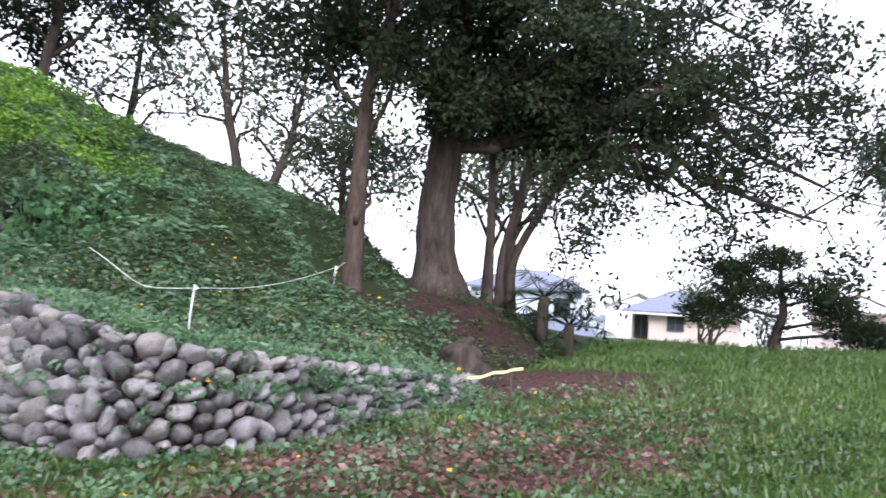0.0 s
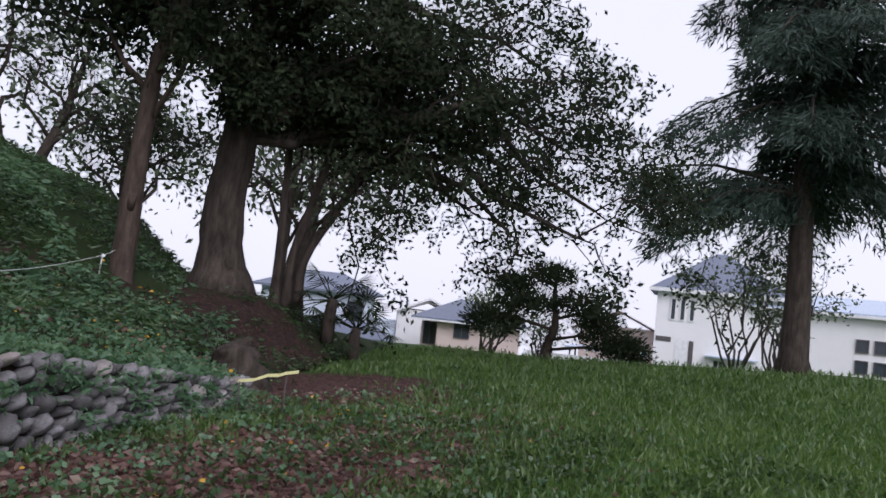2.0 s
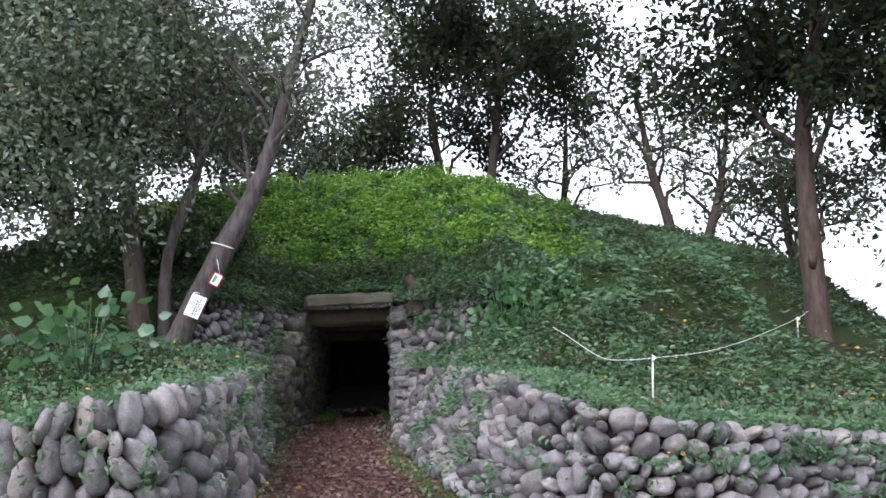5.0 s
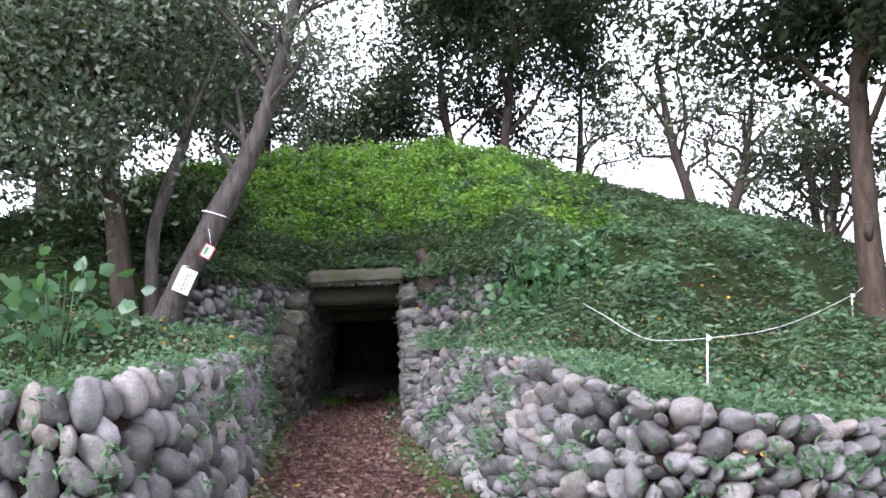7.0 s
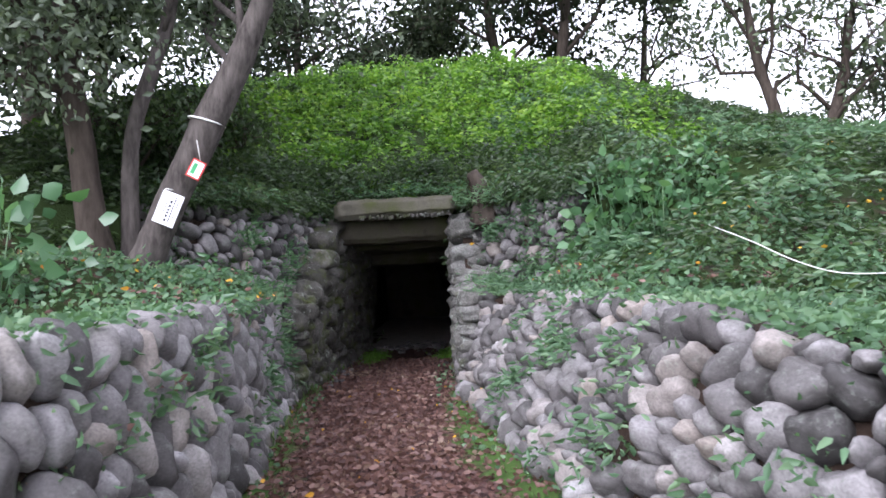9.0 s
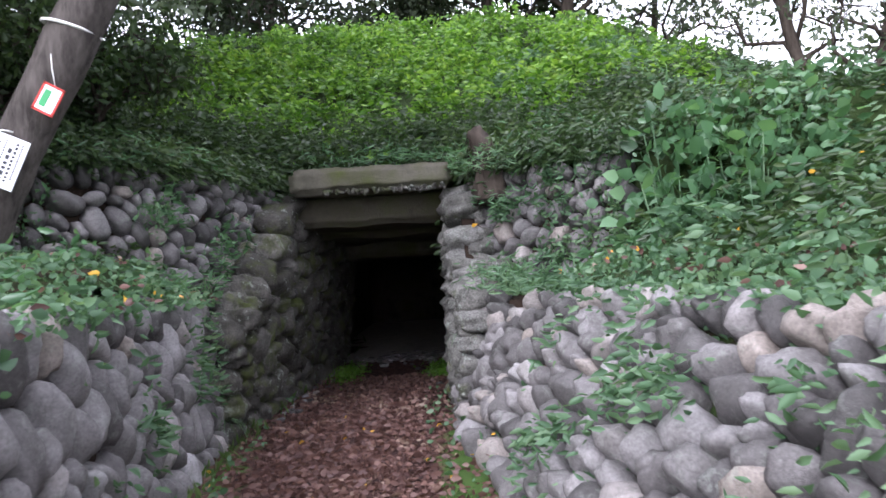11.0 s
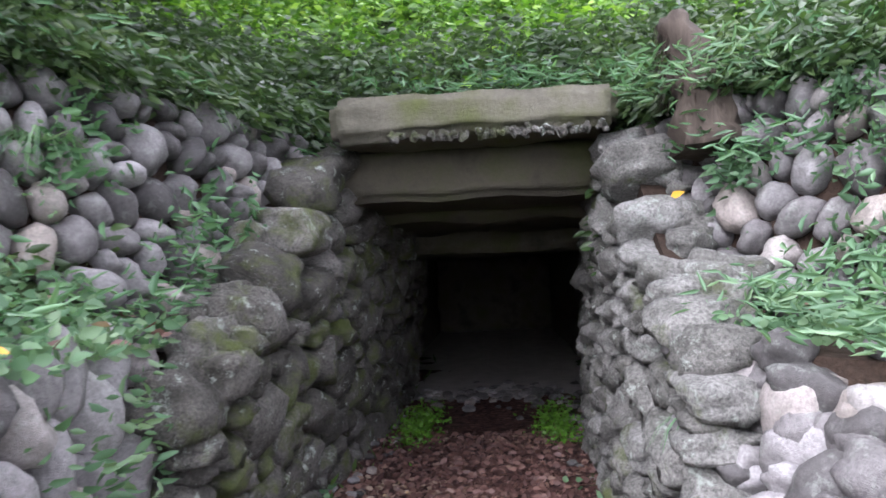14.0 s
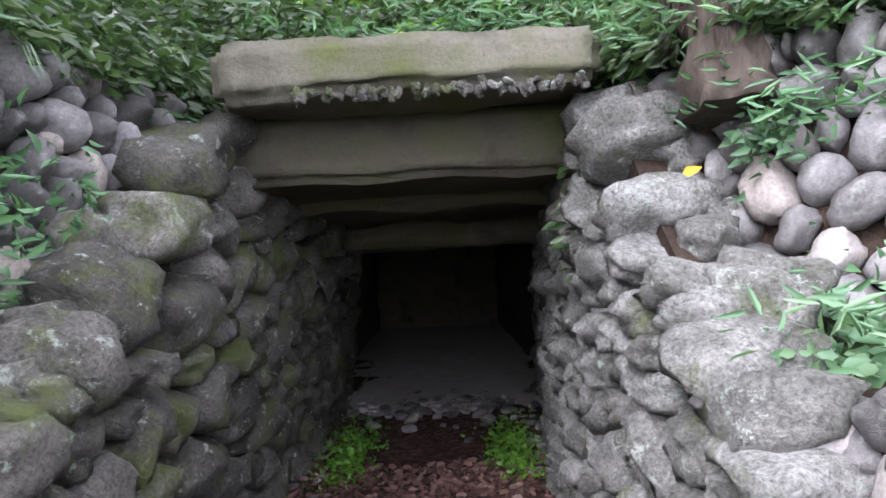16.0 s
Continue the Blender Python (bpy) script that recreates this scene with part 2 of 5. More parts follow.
PLASTER_BLUE = plain("pale_blue_plaster", (0.6, 0.66, 0.74), 0.8, 0.05, 2)
ROOF = plain("grey_blue_roof", (0.16, 0.18, 0.23), 0.6, 0.2, 5)
ROOF_BROWN = plain("brown_roof", (0.20, 0.15, 0.13), 0.6, 0.2, 5)
TRIM = plain("white_trim", (0.75, 0.75, 0.75))
DARK_TRIM = plain("dark_trim", (0.10, 0.09, 0.09))
METAL_ROOF = plain("pale_metal_roof", (0.45, 0.52, 0.62), 0.4)
# the hill's blue is distance haze put into the base colour
HILL = plain("hazy_far_hill", (0.10, 0.15, 0.27), 1.0, 0.2, 0.02)
GLASS = plain("window_glass", (0.05, 0.06, 0.07), 0.08, 0.1)

# ---- mesh helpers ----


def mesh_of(name, verts, faces, mat, smooth=False):
    me = bpy.data.meshes.new(name)
    me.from_pydata([tuple(v) for v in verts], [], [tuple(f) for f in faces])
    me.materials.append(mat)
    if smooth:
        me.shade_smooth()
    me.update()
    return me


def quads_mesh(name, verts, faces, mat, smooth=False):
    """Fast build from numpy arrays; faces is an (n, k) array."""
    me = bpy.data.meshes.new(name)
    k = faces.shape[1]
    me.vertices.add(len(verts))
    me.vertices.foreach_set("co", np.asarray(verts, np.float32).ravel())
    me.loops.add(faces.size)
    me.loops.foreach_set("vertex_index", faces.astype(np.int32).ravel())
    me.polygons.add(len(faces))
    me.polygons.foreach_set("loop_start", np.arange(0, faces.size, k, dtype=np.int32))
    me.materials.append(mat)
    me.update(calc_edges=True)
    if smooth:
        me.shade_smooth()
    return me


def part(name, bm, mat, parent, label=""):
    me = bpy.data.meshes.new(name)
    bm.to_mesh(me)
    bm.free()
    me.materials.append(mat)
    ob = new(name, me)
    ob.parent = parent
    return tagged(ob, label)


def part_mesh(name, me, parent, label="", m=None):
    ob = new(name, me)
    ob.parent = parent
    if m is not None:
        ob.matrix_basis = m
    return tagged(ob, label)


def thing(name, at, label, category, group="", turn=0.0, kind=""):
    ob = new(name)
    ob.matrix_basis = pose(*at, 0, 0, turn)
    return tagged(ob, label, category, group, kind)


def box(x0, y0, z0, x1, y1, z1, bevel=0.0, bm=None):
    bm = bm or bmesh.new()
    g = bmesh.ops.create_cube(bm, size=1)
    vs = g["verts"]
    for v in vs:
        v.co = Vector(((x0 + x1) / 2 + v.co.x * (x1 - x0), (y0 + y1) / 2 + v.co.y * (y1 - y0), (z0 + z1) / 2 + v.co.z * (z1 - z0)))
    if bevel:
        bmesh.ops.bevel(bm, geom=list({e for v in vs for e in v.link_edges}), offset=bevel, segments=2, affect='EDGES')
    return bm


def tube(points, radii, seg=9, wobble=0.0, bm=None, seed=0):
    """A tapered, slightly uneven tube through points."""
    bm = bm or bmesh.new()
    rng = random.Random(seed)
    rings = []
    pts = [Vector(p) for p in points]
    side = Vector((1, 0, 0))
    for i, p in enumerate(pts):
        d = (pts[min(i + 1, len(pts) - 1)] - pts[max(i - 1, 0)]).normalized()
        side = (side - d * side.dot(d)).normalized() if abs(side.dot(d)) < 0.98 else d.orthogonal().normalized()
        up = d.cross(side)
        ring = []
        for k in range(seg):
            a = 2 * math.pi * k / seg
            r = radii[i] * (1 + wobble * (rng.random() - 0.5))
            ring.append(bm.verts.new(p + side * math.cos(a) * r + up * math.sin(a) * r))
        rings.append(ring)
    for a, b in zip(rings, rings[1:]):
        for k in range(seg):
            f = bm.faces.new((a[k], a[(k + 1) % seg], b[(k + 1) % seg], b[k]))
            f.smooth = True
    bm.faces.new(rings[0][::-1])
    bm.faces.new(rings[-1])
    return bm


def leaves(name, pts, direction, size, mat, aspect=0.5, fold=0.25, seed=0, spread=0.6, vary=0.5, fine=True):
    """Many small folded leaves. pts (n, 3); direction (n, 3) the way the tips point; size in metres."""
    rng = np.random.default_rng(seed)
    n = len(pts)
    d = direction + rng.normal(0, spread, (n, 3))
    d /= np.linalg.norm(d, axis=1)[:, None] + 1e-9
    q = rng.normal(0, 1, (n, 3))
    q[:, 2] *= 0.35
    w = np.cross(d, q)
    w /= np.linalg.norm(w, axis=1)[:, None] + 1e-9
    nn = np.cross(w, d)
    s = (size * (1 + vary * (rng.random(n) * 2 - 1)))[:, None]
    p = np.asarray(pts)
    if fine:
        prof = ((0, 0, 0), (0.3, 0.5, 0.5), (0.3, -0.5, 0.5), (0.68, 0.36, 0.35), (0.68, -0.36, 0.35), (1.0, 0, -0.35))
        V = np.stack([p + d * s * a + w * s * aspect * b + nn * s * fold * c for a, b, c in prof], 1)
        spine1, spine2 = p + d * s * 0.3, p + d * s * 0.68
        V = np.concatenate([V, spine1[:, None], spine2[:, None]], 1)
        base = (np.arange(n) * 8)[:, None]
        F = np.concatenate([base + np.array(f) for f in ((0, 6, 1, 1), (0, 2, 6, 6), (6, 7, 3, 1), (6, 2, 4, 7), (7, 5, 3, 3), (7, 4, 5, 5))], 0)
        tri = np.concatenate([F[:2 * n, :3], F[4 * n:, :3], F[2 * n:4 * n, [0, 1, 2]], F[2 * n:4 * n, [0, 2, 3]]], 0)
        return quads_mesh(name, V.reshape(-1, 3), tri, mat)
    V = np.stack([p, p + d * s * 0.45 + w * s * aspect * 0.5 + nn * s * fold * 0.5, p + d * s - nn * s * fold * 0.4, p + d * s * 0.45 - w * s * aspect * 0.5 + nn * s * fold * 0.5], 1)
    base = (np.arange(n) * 4)[:, None]
    tri = np.concatenate([base + np.array(f) for f in ((0, 1, 2), (0, 2, 3))], 0)
    return quads_mesh(name, V.reshape(-1, 3), tri, mat)


def stuff(name, me, label, category="plants"):
    return tagged(new(name, me), label, category, kind="stuff")


# ---- the lie of the land ----
LOWER_RIGHT = [(0.62, 0.2), (0.6, -1.2), (0.6, -2.4), (0.77, -3.6), (0.98, -5.0), (1.18, -6.4), (1.56, -7.7), (2.25, -8.48), (3.3, -8.62), (4.6, -8.37), (6.0, -7.9), (7.2, -7.05)]
LOWER_LEFT = [(-1.6, 0.2), (-1.62, -1.2), (-1.5, -2.4), (-1.3, -4.0), (-1.13, -5.2), (-1.05, -6.6), (-1.08, -7.8), (-1.5, -8.5), (-2.3, -8.7), (-3.2, -8.3)]
UPPER_LEFT = [(-1.3, 0.3), (-1.55, -0.5), (-1.76, -1.1), (-2.0, -1.6), (-2.4, -2.1), (-2.95, -2.5)]
UPPER_RIGHT = [(0.68, 0.15), (0.86, -0.3), (1.15, -0.7), (1.6, -1.05), (2.15, -1.5)]
MOUND_X, MOUND_Y = 0.0, 9.5


def polyline_distance(px, py, line):
    best = np.full(np.shape(px), 1e9)
    for (ax, ay), (bx, by) in zip(line, line[1:]):
        dx, dy = bx - ax, by - ay
        t = np.clip(((px - ax) * dx + (py - ay) * dy) / (dx * dx + dy * dy), 0, 1)
        best = np.minimum(best, np.hypot(px - ax - t * dx, py - ay - t * dy))
    return best


def inside(px, py, poly):
    hit = np.zeros(np.shape(px), bool)
    for (ax, ay), (bx, by) in zip(poly, poly[1:] + poly[:1]):
        cross = ((ay > py) != (by > py)) & (px < (bx - ax) * (py - ay) / (by - ay + 1e-12) + ax)
        hit ^= cross
    return hit


PASSAGE = LOWER_RIGHT[::-1] + [(1.1, 14.0), (-1.7, 14.0)] + LOWER_LEFT + [(-3.2, -8.3), (-9.0, -7.0), (-16.0, -2.0), (-40, 0), (-40, -40), (40, -40), (40, 0), (16.0, -2.0), (9.5, -5.6)]
COURT = UPPER_LEFT[::-1] + UPPER_RIGHT + [(2.3, -4.5), (1.9, -9.5), (-2.3, -9.5), (-5.0, -5.0)]


def smooth_noise(px, py, scale, seed):
    rng = np.random.default_rng(seed)
    out = np.zeros(np.shape(px))
    for k in range(6):
        a, ph, fr = rng.random() * 6.28, rng.random() * 6.28, (0.6 + rng.random()) / scale
        out += np.sin((px * math.cos(a) + py * math.sin(a)) * fr * 6.28 + ph)
    return out / 6


def right_slope(x, y):
    """How far the right wall leans back for each metre of height: a sloping bank along the passage, steeper at its ends."""
    return float(np.interp(x, [1.8, 2.7], [np.interp(y, [-8.3, -7.4, -6.0, -2.4, -1.3], [0.35, 0.55, 0.72, 0.7, 0.12]), 0.34]))


def wall_top(px):
    return np.interp(px, [-6, -3.2, -2.0, -1.0, 0.5, 1.3, 1.7, 2.3, 3.3, 4.6, 5.4, 6.2, 7.4, 9.0], [0.4, 0.95, 1.2, 1.26, 1.16, 1.13, 1.08, 0.96, 0.8, 0.66, 0.55, 0.42, 0.24, 0.1])


def mound_height(px, py):
    px, py = np.asarray(px, float), np.asarray(py, float)
    r = np.hypot(px - MOUND_X, py - MOUND_Y)
    hollow = 0.9 * np.exp(-((px - 4.2) / 2.4) ** 2 - ((py - 0.4) / 3.0) ** 2)
    hollow += 0.6 * np.exp(-((px - 4.6) / 1.9) ** 2 - ((py - 1.4) / 2.2) ** 2)
    hollow += 0.6 * np.exp(-((px - 7.4) / 2.0) ** 2 - ((py - 2.6) / 2.2) ** 2) - 0.42 * np.exp(-((px + 0.5) / 4.2) ** 2 - ((py - 5.6) / 2.8) ** 2)
    dome = -hollow + np.interp(r, [0, 3, 5, 7.3, 9.8, 12, 13.2, 14.1, 15.1, 16, 17, 19, 21, 23], [6.7, 6.3, 5.8, 5.1, 4.35, 3.45, 2.6, 1.65, 1.05, 0.88, 0.72, 0.35, 0.05, -0.4])
    d_low = np.minimum(polyline_distance(px, py, LOWER_RIGHT[1:]), polyline_distance(px, py, LOWER_LEFT[1:]))
    d_up = np.minimum(polyline_distance(px, py, UPPER_LEFT + [(-6, -4.2)]), polyline_distance(px, py, UPPER_RIGHT + [(4.0, -4.4)]))
    d_up = np.minimum(d_up, polyline_distance(px, py, [(-1.3, 0.2), (0.7, 0.15)]))
    court = inside(px, py, COURT)
    d_wall = np.minimum(polyline_distance(px, py, UPPER_LEFT[1:]), polyline_distance(px, py, UPPER_RIGHT[1:]))
    near = wall_top(px) + 0.10 * d_low + np.where(px < -1, 0.8 * np.clip(d_low - 0.12, 0, 0.4) * np.clip((py + 5.5) / 2, 0, 1), 0)
    near = np.where((px > 0.4) & (px < 2.6) & (py < -1.3), np.minimum(near, d_low / 0.72 - 0.2), near)
    terrace = np.minimum(near + 0.45 * np.maximum(d_low - 0.9, 0), np.where(court | (d_wall < 0.36), 1.42 + 0.4 * np.clip((-1.5 - px) / 1.0, 0, 1), 99))
    end = np.where(px > 0, -1.9 - py, -2.6 - py)
    ridge = np.where(court | (d_wall < 0.36) | ((py < 0.3) & (d_up < 0.36)), 0, 2.42 + (0.62 - 0.26 * np.clip((px - 0.8) / 1.6, 0, 1) * np.clip((1.2 - py) / 2.2, 0, 1)) * np.maximum(d_up - 0.3, 0) - 1.7 * np.maximum(end, 0))
    h = np.minimum(dome, np.maximum(terrace, ridge))
    edge = np.minimum(polyline_distance(px, py, MARGIN_RIGHT), polyline_distance(px, py, MARGIN_LEFT))
    h = np.minimum(h, lawn_height(px, py) - 0.08 + 0.55 * edge + np.where((np.abs(px) < 6.5), 1.0, np.clip(7.2 - np.abs(px), 0, 1)))
    h = h + 0.5 * np.exp(-((px - 10.2) / 2.0) ** 2 - ((py + 3.0) / 1.3) ** 2)
    return h + 0.05 * smooth_noise(px, py, 1.7, 3) * np.clip(d_low, 0, 1)


MARGIN_RIGHT = [(7.0, -7.15), (7.2, -7.0), (9.5, -5.6), (16.0, -2.0), (40.0, 0.0)]
MARGIN_LEFT = [(-3.2, -8.3), (-9.0, -7.0), (-16.0, -2.0), (-40, 0)]


def lawn_height(px, py):
    px, py = np.asarray(px, float), np.asarray(py, float)
    r = np.hypot(px - 0.8, py + 14.4)
    slope = np.interp(py, [-12, -4], [0.036, 0.010])
    rise = slope * np.clip(px - 2, 0, 22)
    drop = -0.12 * np.clip(r - 23, 0, 22) - 0.09 * np.clip(r - 45, 0, 2000)
    inner = -0.08 * np.clip((py + 1.0) / 4, 0, 1) * np.clip(2 - np.abs(px), 0, 1)
    return rise + drop + inner + 0.03 * smooth_noise(px, py, 2.5, 8) * np.clip(2 - r / 40, 0, 1)


def grid_axis(stops):
    out = []
    for (a, step), (b, _) in zip(stops, stops[1:]):
        out += list(np.arange(a, b - 1e-6, step))
    return np.array(out + [stops[-1][0]])


def sheet(name, xs, ys, height, mat, keep=None, litter=None):
    gx, gy = np.meshgrid(xs, ys)
    gz = height(gx, gy)
    idx = np.arange(gx.size).reshape(gx.shape)
    F = np.stack([idx[:-1, :-1], idx[:-1, 1:], idx[1:, 1:], idx[1:, :-1]], -1).reshape(-1, 4)
    if keep is not None:
        k = keep(gx, gy)
        ok = (k[:-1, :-1] & k[:-1, 1:] & k[1:, 1:] & k[1:, :-1]).ravel()
        F = F[ok]
    me = quads_mesh(name, np.stack([gx, gy, gz], -1).reshape(-1, 3), F, mat, True)
    if litter is not None:
        a = me.attributes.new("litter", 'FLOAT', 'POINT')
        a.data.foreach_set("value", litter(gx, gy).astype(np.float32).ravel())
    return new(name, me)


def litter_ground(px, py):
    path = np.clip(1.25 - np.abs(px + 0.1 + 0.35 * np.clip((py + 6) / 4, 0, 1) - 0.12 * np.maximum(-py - 5, 0)) / (0.9 + 0.5 * np.clip((py + 3) / 3, 0, 1) + 0.10 * np.maximum(-py - 5, 0)), 0, 1) * np.clip((py + 12.5) / 3, 0, 1)
    patch = np.clip(1.35 - np.hypot((px - 4.6) / 3.0, (py + 9.9) / 1.35), 0, 1)
    patch2 = np.clip(1.25 - np.hypot((px - 8.5) / 3.6, (py + 6.9) / 2.0), 0, 1)
    ragged = 0.45 * smooth_noise(px, py, 1.3, 71) + 0.3 * smooth_noise(px, py, 0.5, 72)
    return np.clip(np.maximum(np.maximum(path, patch), patch2) * 1.15 + ragged * (np.maximum(patch, patch2) > 0), 0, 1)


def litter_mound(px, py):
    under = 0.75 * np.clip(1.2 - np.hypot((px - 9.0) / 5.0, (py + 4.5) / 2.5), 0, 1)
    return np.maximum(under, 0.36 * (py < -3.0) + 0.08)


tagged(sheet("ground", grid_axis([(-900, 200), (-100, 20), (-30, 2), (-8, 0.35), (14, 0.35), (40, 2), (60, 20), (200, 200), (900, 1)]),
             grid_axis([(-900, 200), (-100, 20), (-30, 2), (-16, 0.35), (10, 0.5), (14, 2), (50, 20), (150, 200), (900, 1)]), lawn_height, LAWN, None, litter_ground),
       "short green lawn with trodden leaf-strewn earth before the mound", "ground", kind="structure")
tagged(sheet("mound", grid_axis([(-24, 1.0), (-8, 0.3), (-4.5, 0.12), (5, 0.12), (9, 0.3), (24, 1)]), grid_axis([(-9, 0.12), (2, 0.25), (10, 0.6), (34, 1)]), mound_height, WEEDS,
             lambda x, y: (~inside(x, y, PASSAGE) & ((y > -0.3) | (np.minimum(polyline_distance(x, y, LOWER_RIGHT), polyline_distance(x, y, LOWER_LEFT)) > 0.27))) | ((y > 0.12) & (mound_height(x, y) > 2.35) & (np.abs(x) < 3)), litter_mound),
       "burial mound of earth grown over with weeds", "mound", kind="structure")

# ---- stone walls ----


def cobble_mesh(name, seed, mat, rough=0.06, sub=2, blocky=0.0):
    bm = bmesh.new()
    bmesh.ops.create_icosphere(bm, subdivisions=sub, radius=0.5)
    off = Vector((seed * 7.3, seed * 3.1, seed * 1.7))
    for v in bm.verts:
        c = v.co.normalized()
        if blocky:
            m = max(abs(c.x), abs(c.y), abs(c.z))
            c = c.lerp(c / m, blocky)
        v.co = c * 0.5 * (1 + rough * 2 * noise.noise(v.co * 2.2 + off) + rough * noise.noise(v.co * 5 + off) + (0.8 * rough * noise.noise(v.co * 11 + off) if blocky > 0.3 else 0))
    for f in bm.faces:
        f.smooth = True
    me = bpy.data.meshes.new(name)
    bm.to_mesh(me)
    bm.free()
    me.materials.append(mat)
    return me


COBBLES = [cobble_mesh("cobble", k, COBBLE, 0.11 + 0.03 * (k % 3), 3, 0.07 * (k % 5)) for k in range(14)]
RUBBLES_LIT = [cobble_mesh("rubble", k + 50, RUBBLE_LIT, 0.17, 3, 0.5) for k in range(10)]
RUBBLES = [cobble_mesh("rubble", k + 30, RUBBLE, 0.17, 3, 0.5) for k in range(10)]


def along(line):
    pts = [Vector((*p, 0)) for p in line]
    cum = [0.0]
    for a, b in zip(pts, pts[1:]):
        cum.append(cum[-1] + (b - a).length)

    def at(s):
        s = min(max(s, 0), cum[-1] - 1e-6)
        for k in range(len(pts) - 1):
            if s <= cum[k + 1]:
                d = (pts[k + 1] - pts[k]).normalized()
                return pts[k] + d * (s - cum[k]), d
        return pts[-1], (pts[-1] - pts[-2]).normalized()
    return at, cum[-1]


def pack_ovals(length, lo, hi, size, slim, lean, seed, crowd):
    """Ovals crowded on an unrolled wall face until they only touch: arrays of place along, height, half length, half width and lean."""
    g = np.random.default_rng(seed)
    ss = np.linspace(0, length, 80)
    low, high = np.array([lo(k) for k in ss]), np.array([hi(k) for k in ss])
    area = float(np.mean(high - low)) * length
    mean = math.pi * (sum(size) / 4) ** 2 * sum(slim) / 2
    n = max(int(crowd * area / mean), 4)
    a = g.uniform(size[0], size[1], n) / 2 * np.where(g.random(n) < 0.16, 0.6, 1.0)
    b = a * g.uniform(slim[0], slim[1], n)
    phi = np.radians(g.normal(lean[0], lean[1], n))
    s = g.random(n) * length
    z = np.interp(s, ss, low) + g.random(n) * np.interp(s, ss, high - low)
    scale = np.ones(n)
    for k in range(64):
        dx, dz = s[:, None] - s[None], z[:, None] - z[None]
        d = np.hypot(dx, dz) + np.eye(n) * 9
        th = np.arctan2(dz, dx)
        rho = 1 / np.sqrt((np.cos(th - phi[:, None]) / a[:, None]) ** 2 + (np.sin(th - phi[:, None]) / b[:, None]) ** 2)
        need = rho + rho.T
        if k == 63:
            scale = np.clip((d / need).min(1), 0.72, 1.12)
            break
        push = np.clip(need - d, 0, None) * 0.27
        s += (push * dx / d).sum(1)
        z += (push * dz / d).sum(1)
        s = np.clip(s, 0.02, length - 0.02)
        z = np.clip(z, np.interp(s, ss, low) + b * 0.6, np.interp(s, ss, high) - b * 0.45)
    return s, z, a * scale, b * scale, phi


def stone_wall(name, line, side, z0, z1, meshes, label, size=(0.2, 0.36), slim=(0.55, 0.8), lean=(15, 30), crowd=1.0, batter=0.16, seed=1, depth=0.3, proud=0.05, core=0.45, caps=0, head=0.0):
    """A dry retaining wall along a line: an earth core with stones set into its face. side is +1 if the open side lies to the right of the line. z0, z1: functions of x, y."""
    lean_of = batter if callable(batter) else (lambda x, y: batter)
    at, length = along(line)
    rng = random.Random(seed)
    steps = max(int(length / 0.2), 2)
    verts, faces = [], []
    for k in range(steps + 1):
        p, d = at(length * k / steps)
        out = Vector((d.y, -d.x, 0)) * side
        a, b = z0(p.x, p.y) - 0.1, z1(p.x, p.y) - 0.04
        bat = lean_of(p.x, p.y)
        verts += [p - out * 0.05 + Vector((0, 0, a)), p - out * (bat * (b - a) + 0.05) + Vector((0, 0, b)), p - out * (core + max(bat, 0) * (b - a)) + Vector((0, 0, b + (0.03 if head else -0.05))), p - out * core + Vector((0, 0, a))]
        if k:
            i, j = 4 * (k - 1), 4 * k
            faces += [(i, j, j + 1, i + 1), (i + 1, j + 1, j + 2, i + 2)]
    wall = tagged(new(name, mesh_of(name, verts, faces, SOIL)), label, "wall", kind="structure")

    def foot(s):
        p, _ = at(s)
        return z0(p.x, p.y)

    def crest(s):
        p, _ = at(s)
        return max(z1(p.x, p.y), z0(p.x, p.y) + 0.1)

    for s, z, a, b, phi in zip(*pack_ovals(length, foot, crest, size, slim, lean, seed, crowd)):
        p, d = at(float(s))
        before, after = at(float(s) - 0.25)[1], at(float(s) + 0.25)[1]
        d = (before + after).normalized()
        out = Vector((d.y, -d.x, 0)) * side
        thick = depth * (0.6 + 0.4 * (a + b) / (size[0] * 0.9)) * rng.uniform(0.85, 1.1)
        bat = lean_of(p.x, p.y)
        grow_by = math.hypot(1, bat) - 1
        a, b = a * (1 + grow_by * math.sin(phi) ** 2), b * (1 + grow_by * math.cos(phi) ** 2)
        c = p + out * (proud - thick * 0.30 - bat * (z - foot(s)) + rng.uniform(-0.025, 0.025)) + Vector((0, 0, z))
        st = new("stone", meshes[rng.randrange(len(meshes))])
        st.parent = wall
        st.matrix_basis = pose(*c, 0, 0, math.degrees(math.atan2(d.y, d.x)) + rng.uniform(-9, 9)) @ pose(0, 0, 0, rng.uniform(-9, 9) - side * math.degrees(math.atan(bat)), 0, 0) @ pose(0, 0, 0, 0, -math.degrees(phi), 0) @ Matrix.Diagonal((2 * a, thick, 2 * b, 1))
    for k in range(caps + int(head * length)):
        s = rng.uniform(0, min(length, 1.6)) if k < caps else rng.uniform(0, length)
        p, d = at(s)
        out = Vector((d.y, -d.x, 0)) * side
        hi, lo = z1(p.x, p.y), z0(p.x, p.y)
        w = rng.uniform(size[0], size[1] * 0.8)
        c = p - out * (lean_of(p.x, p.y) * (hi - lo) + (rng.uniform(0.1, core) if k < caps else rng.uniform(0.05, 0.3))) + Vector((0, 0, hi - rng.uniform(0.0, 0.1)))
        st = new("stone", meshes[rng.randrange(len(meshes))])
        st.parent = wall
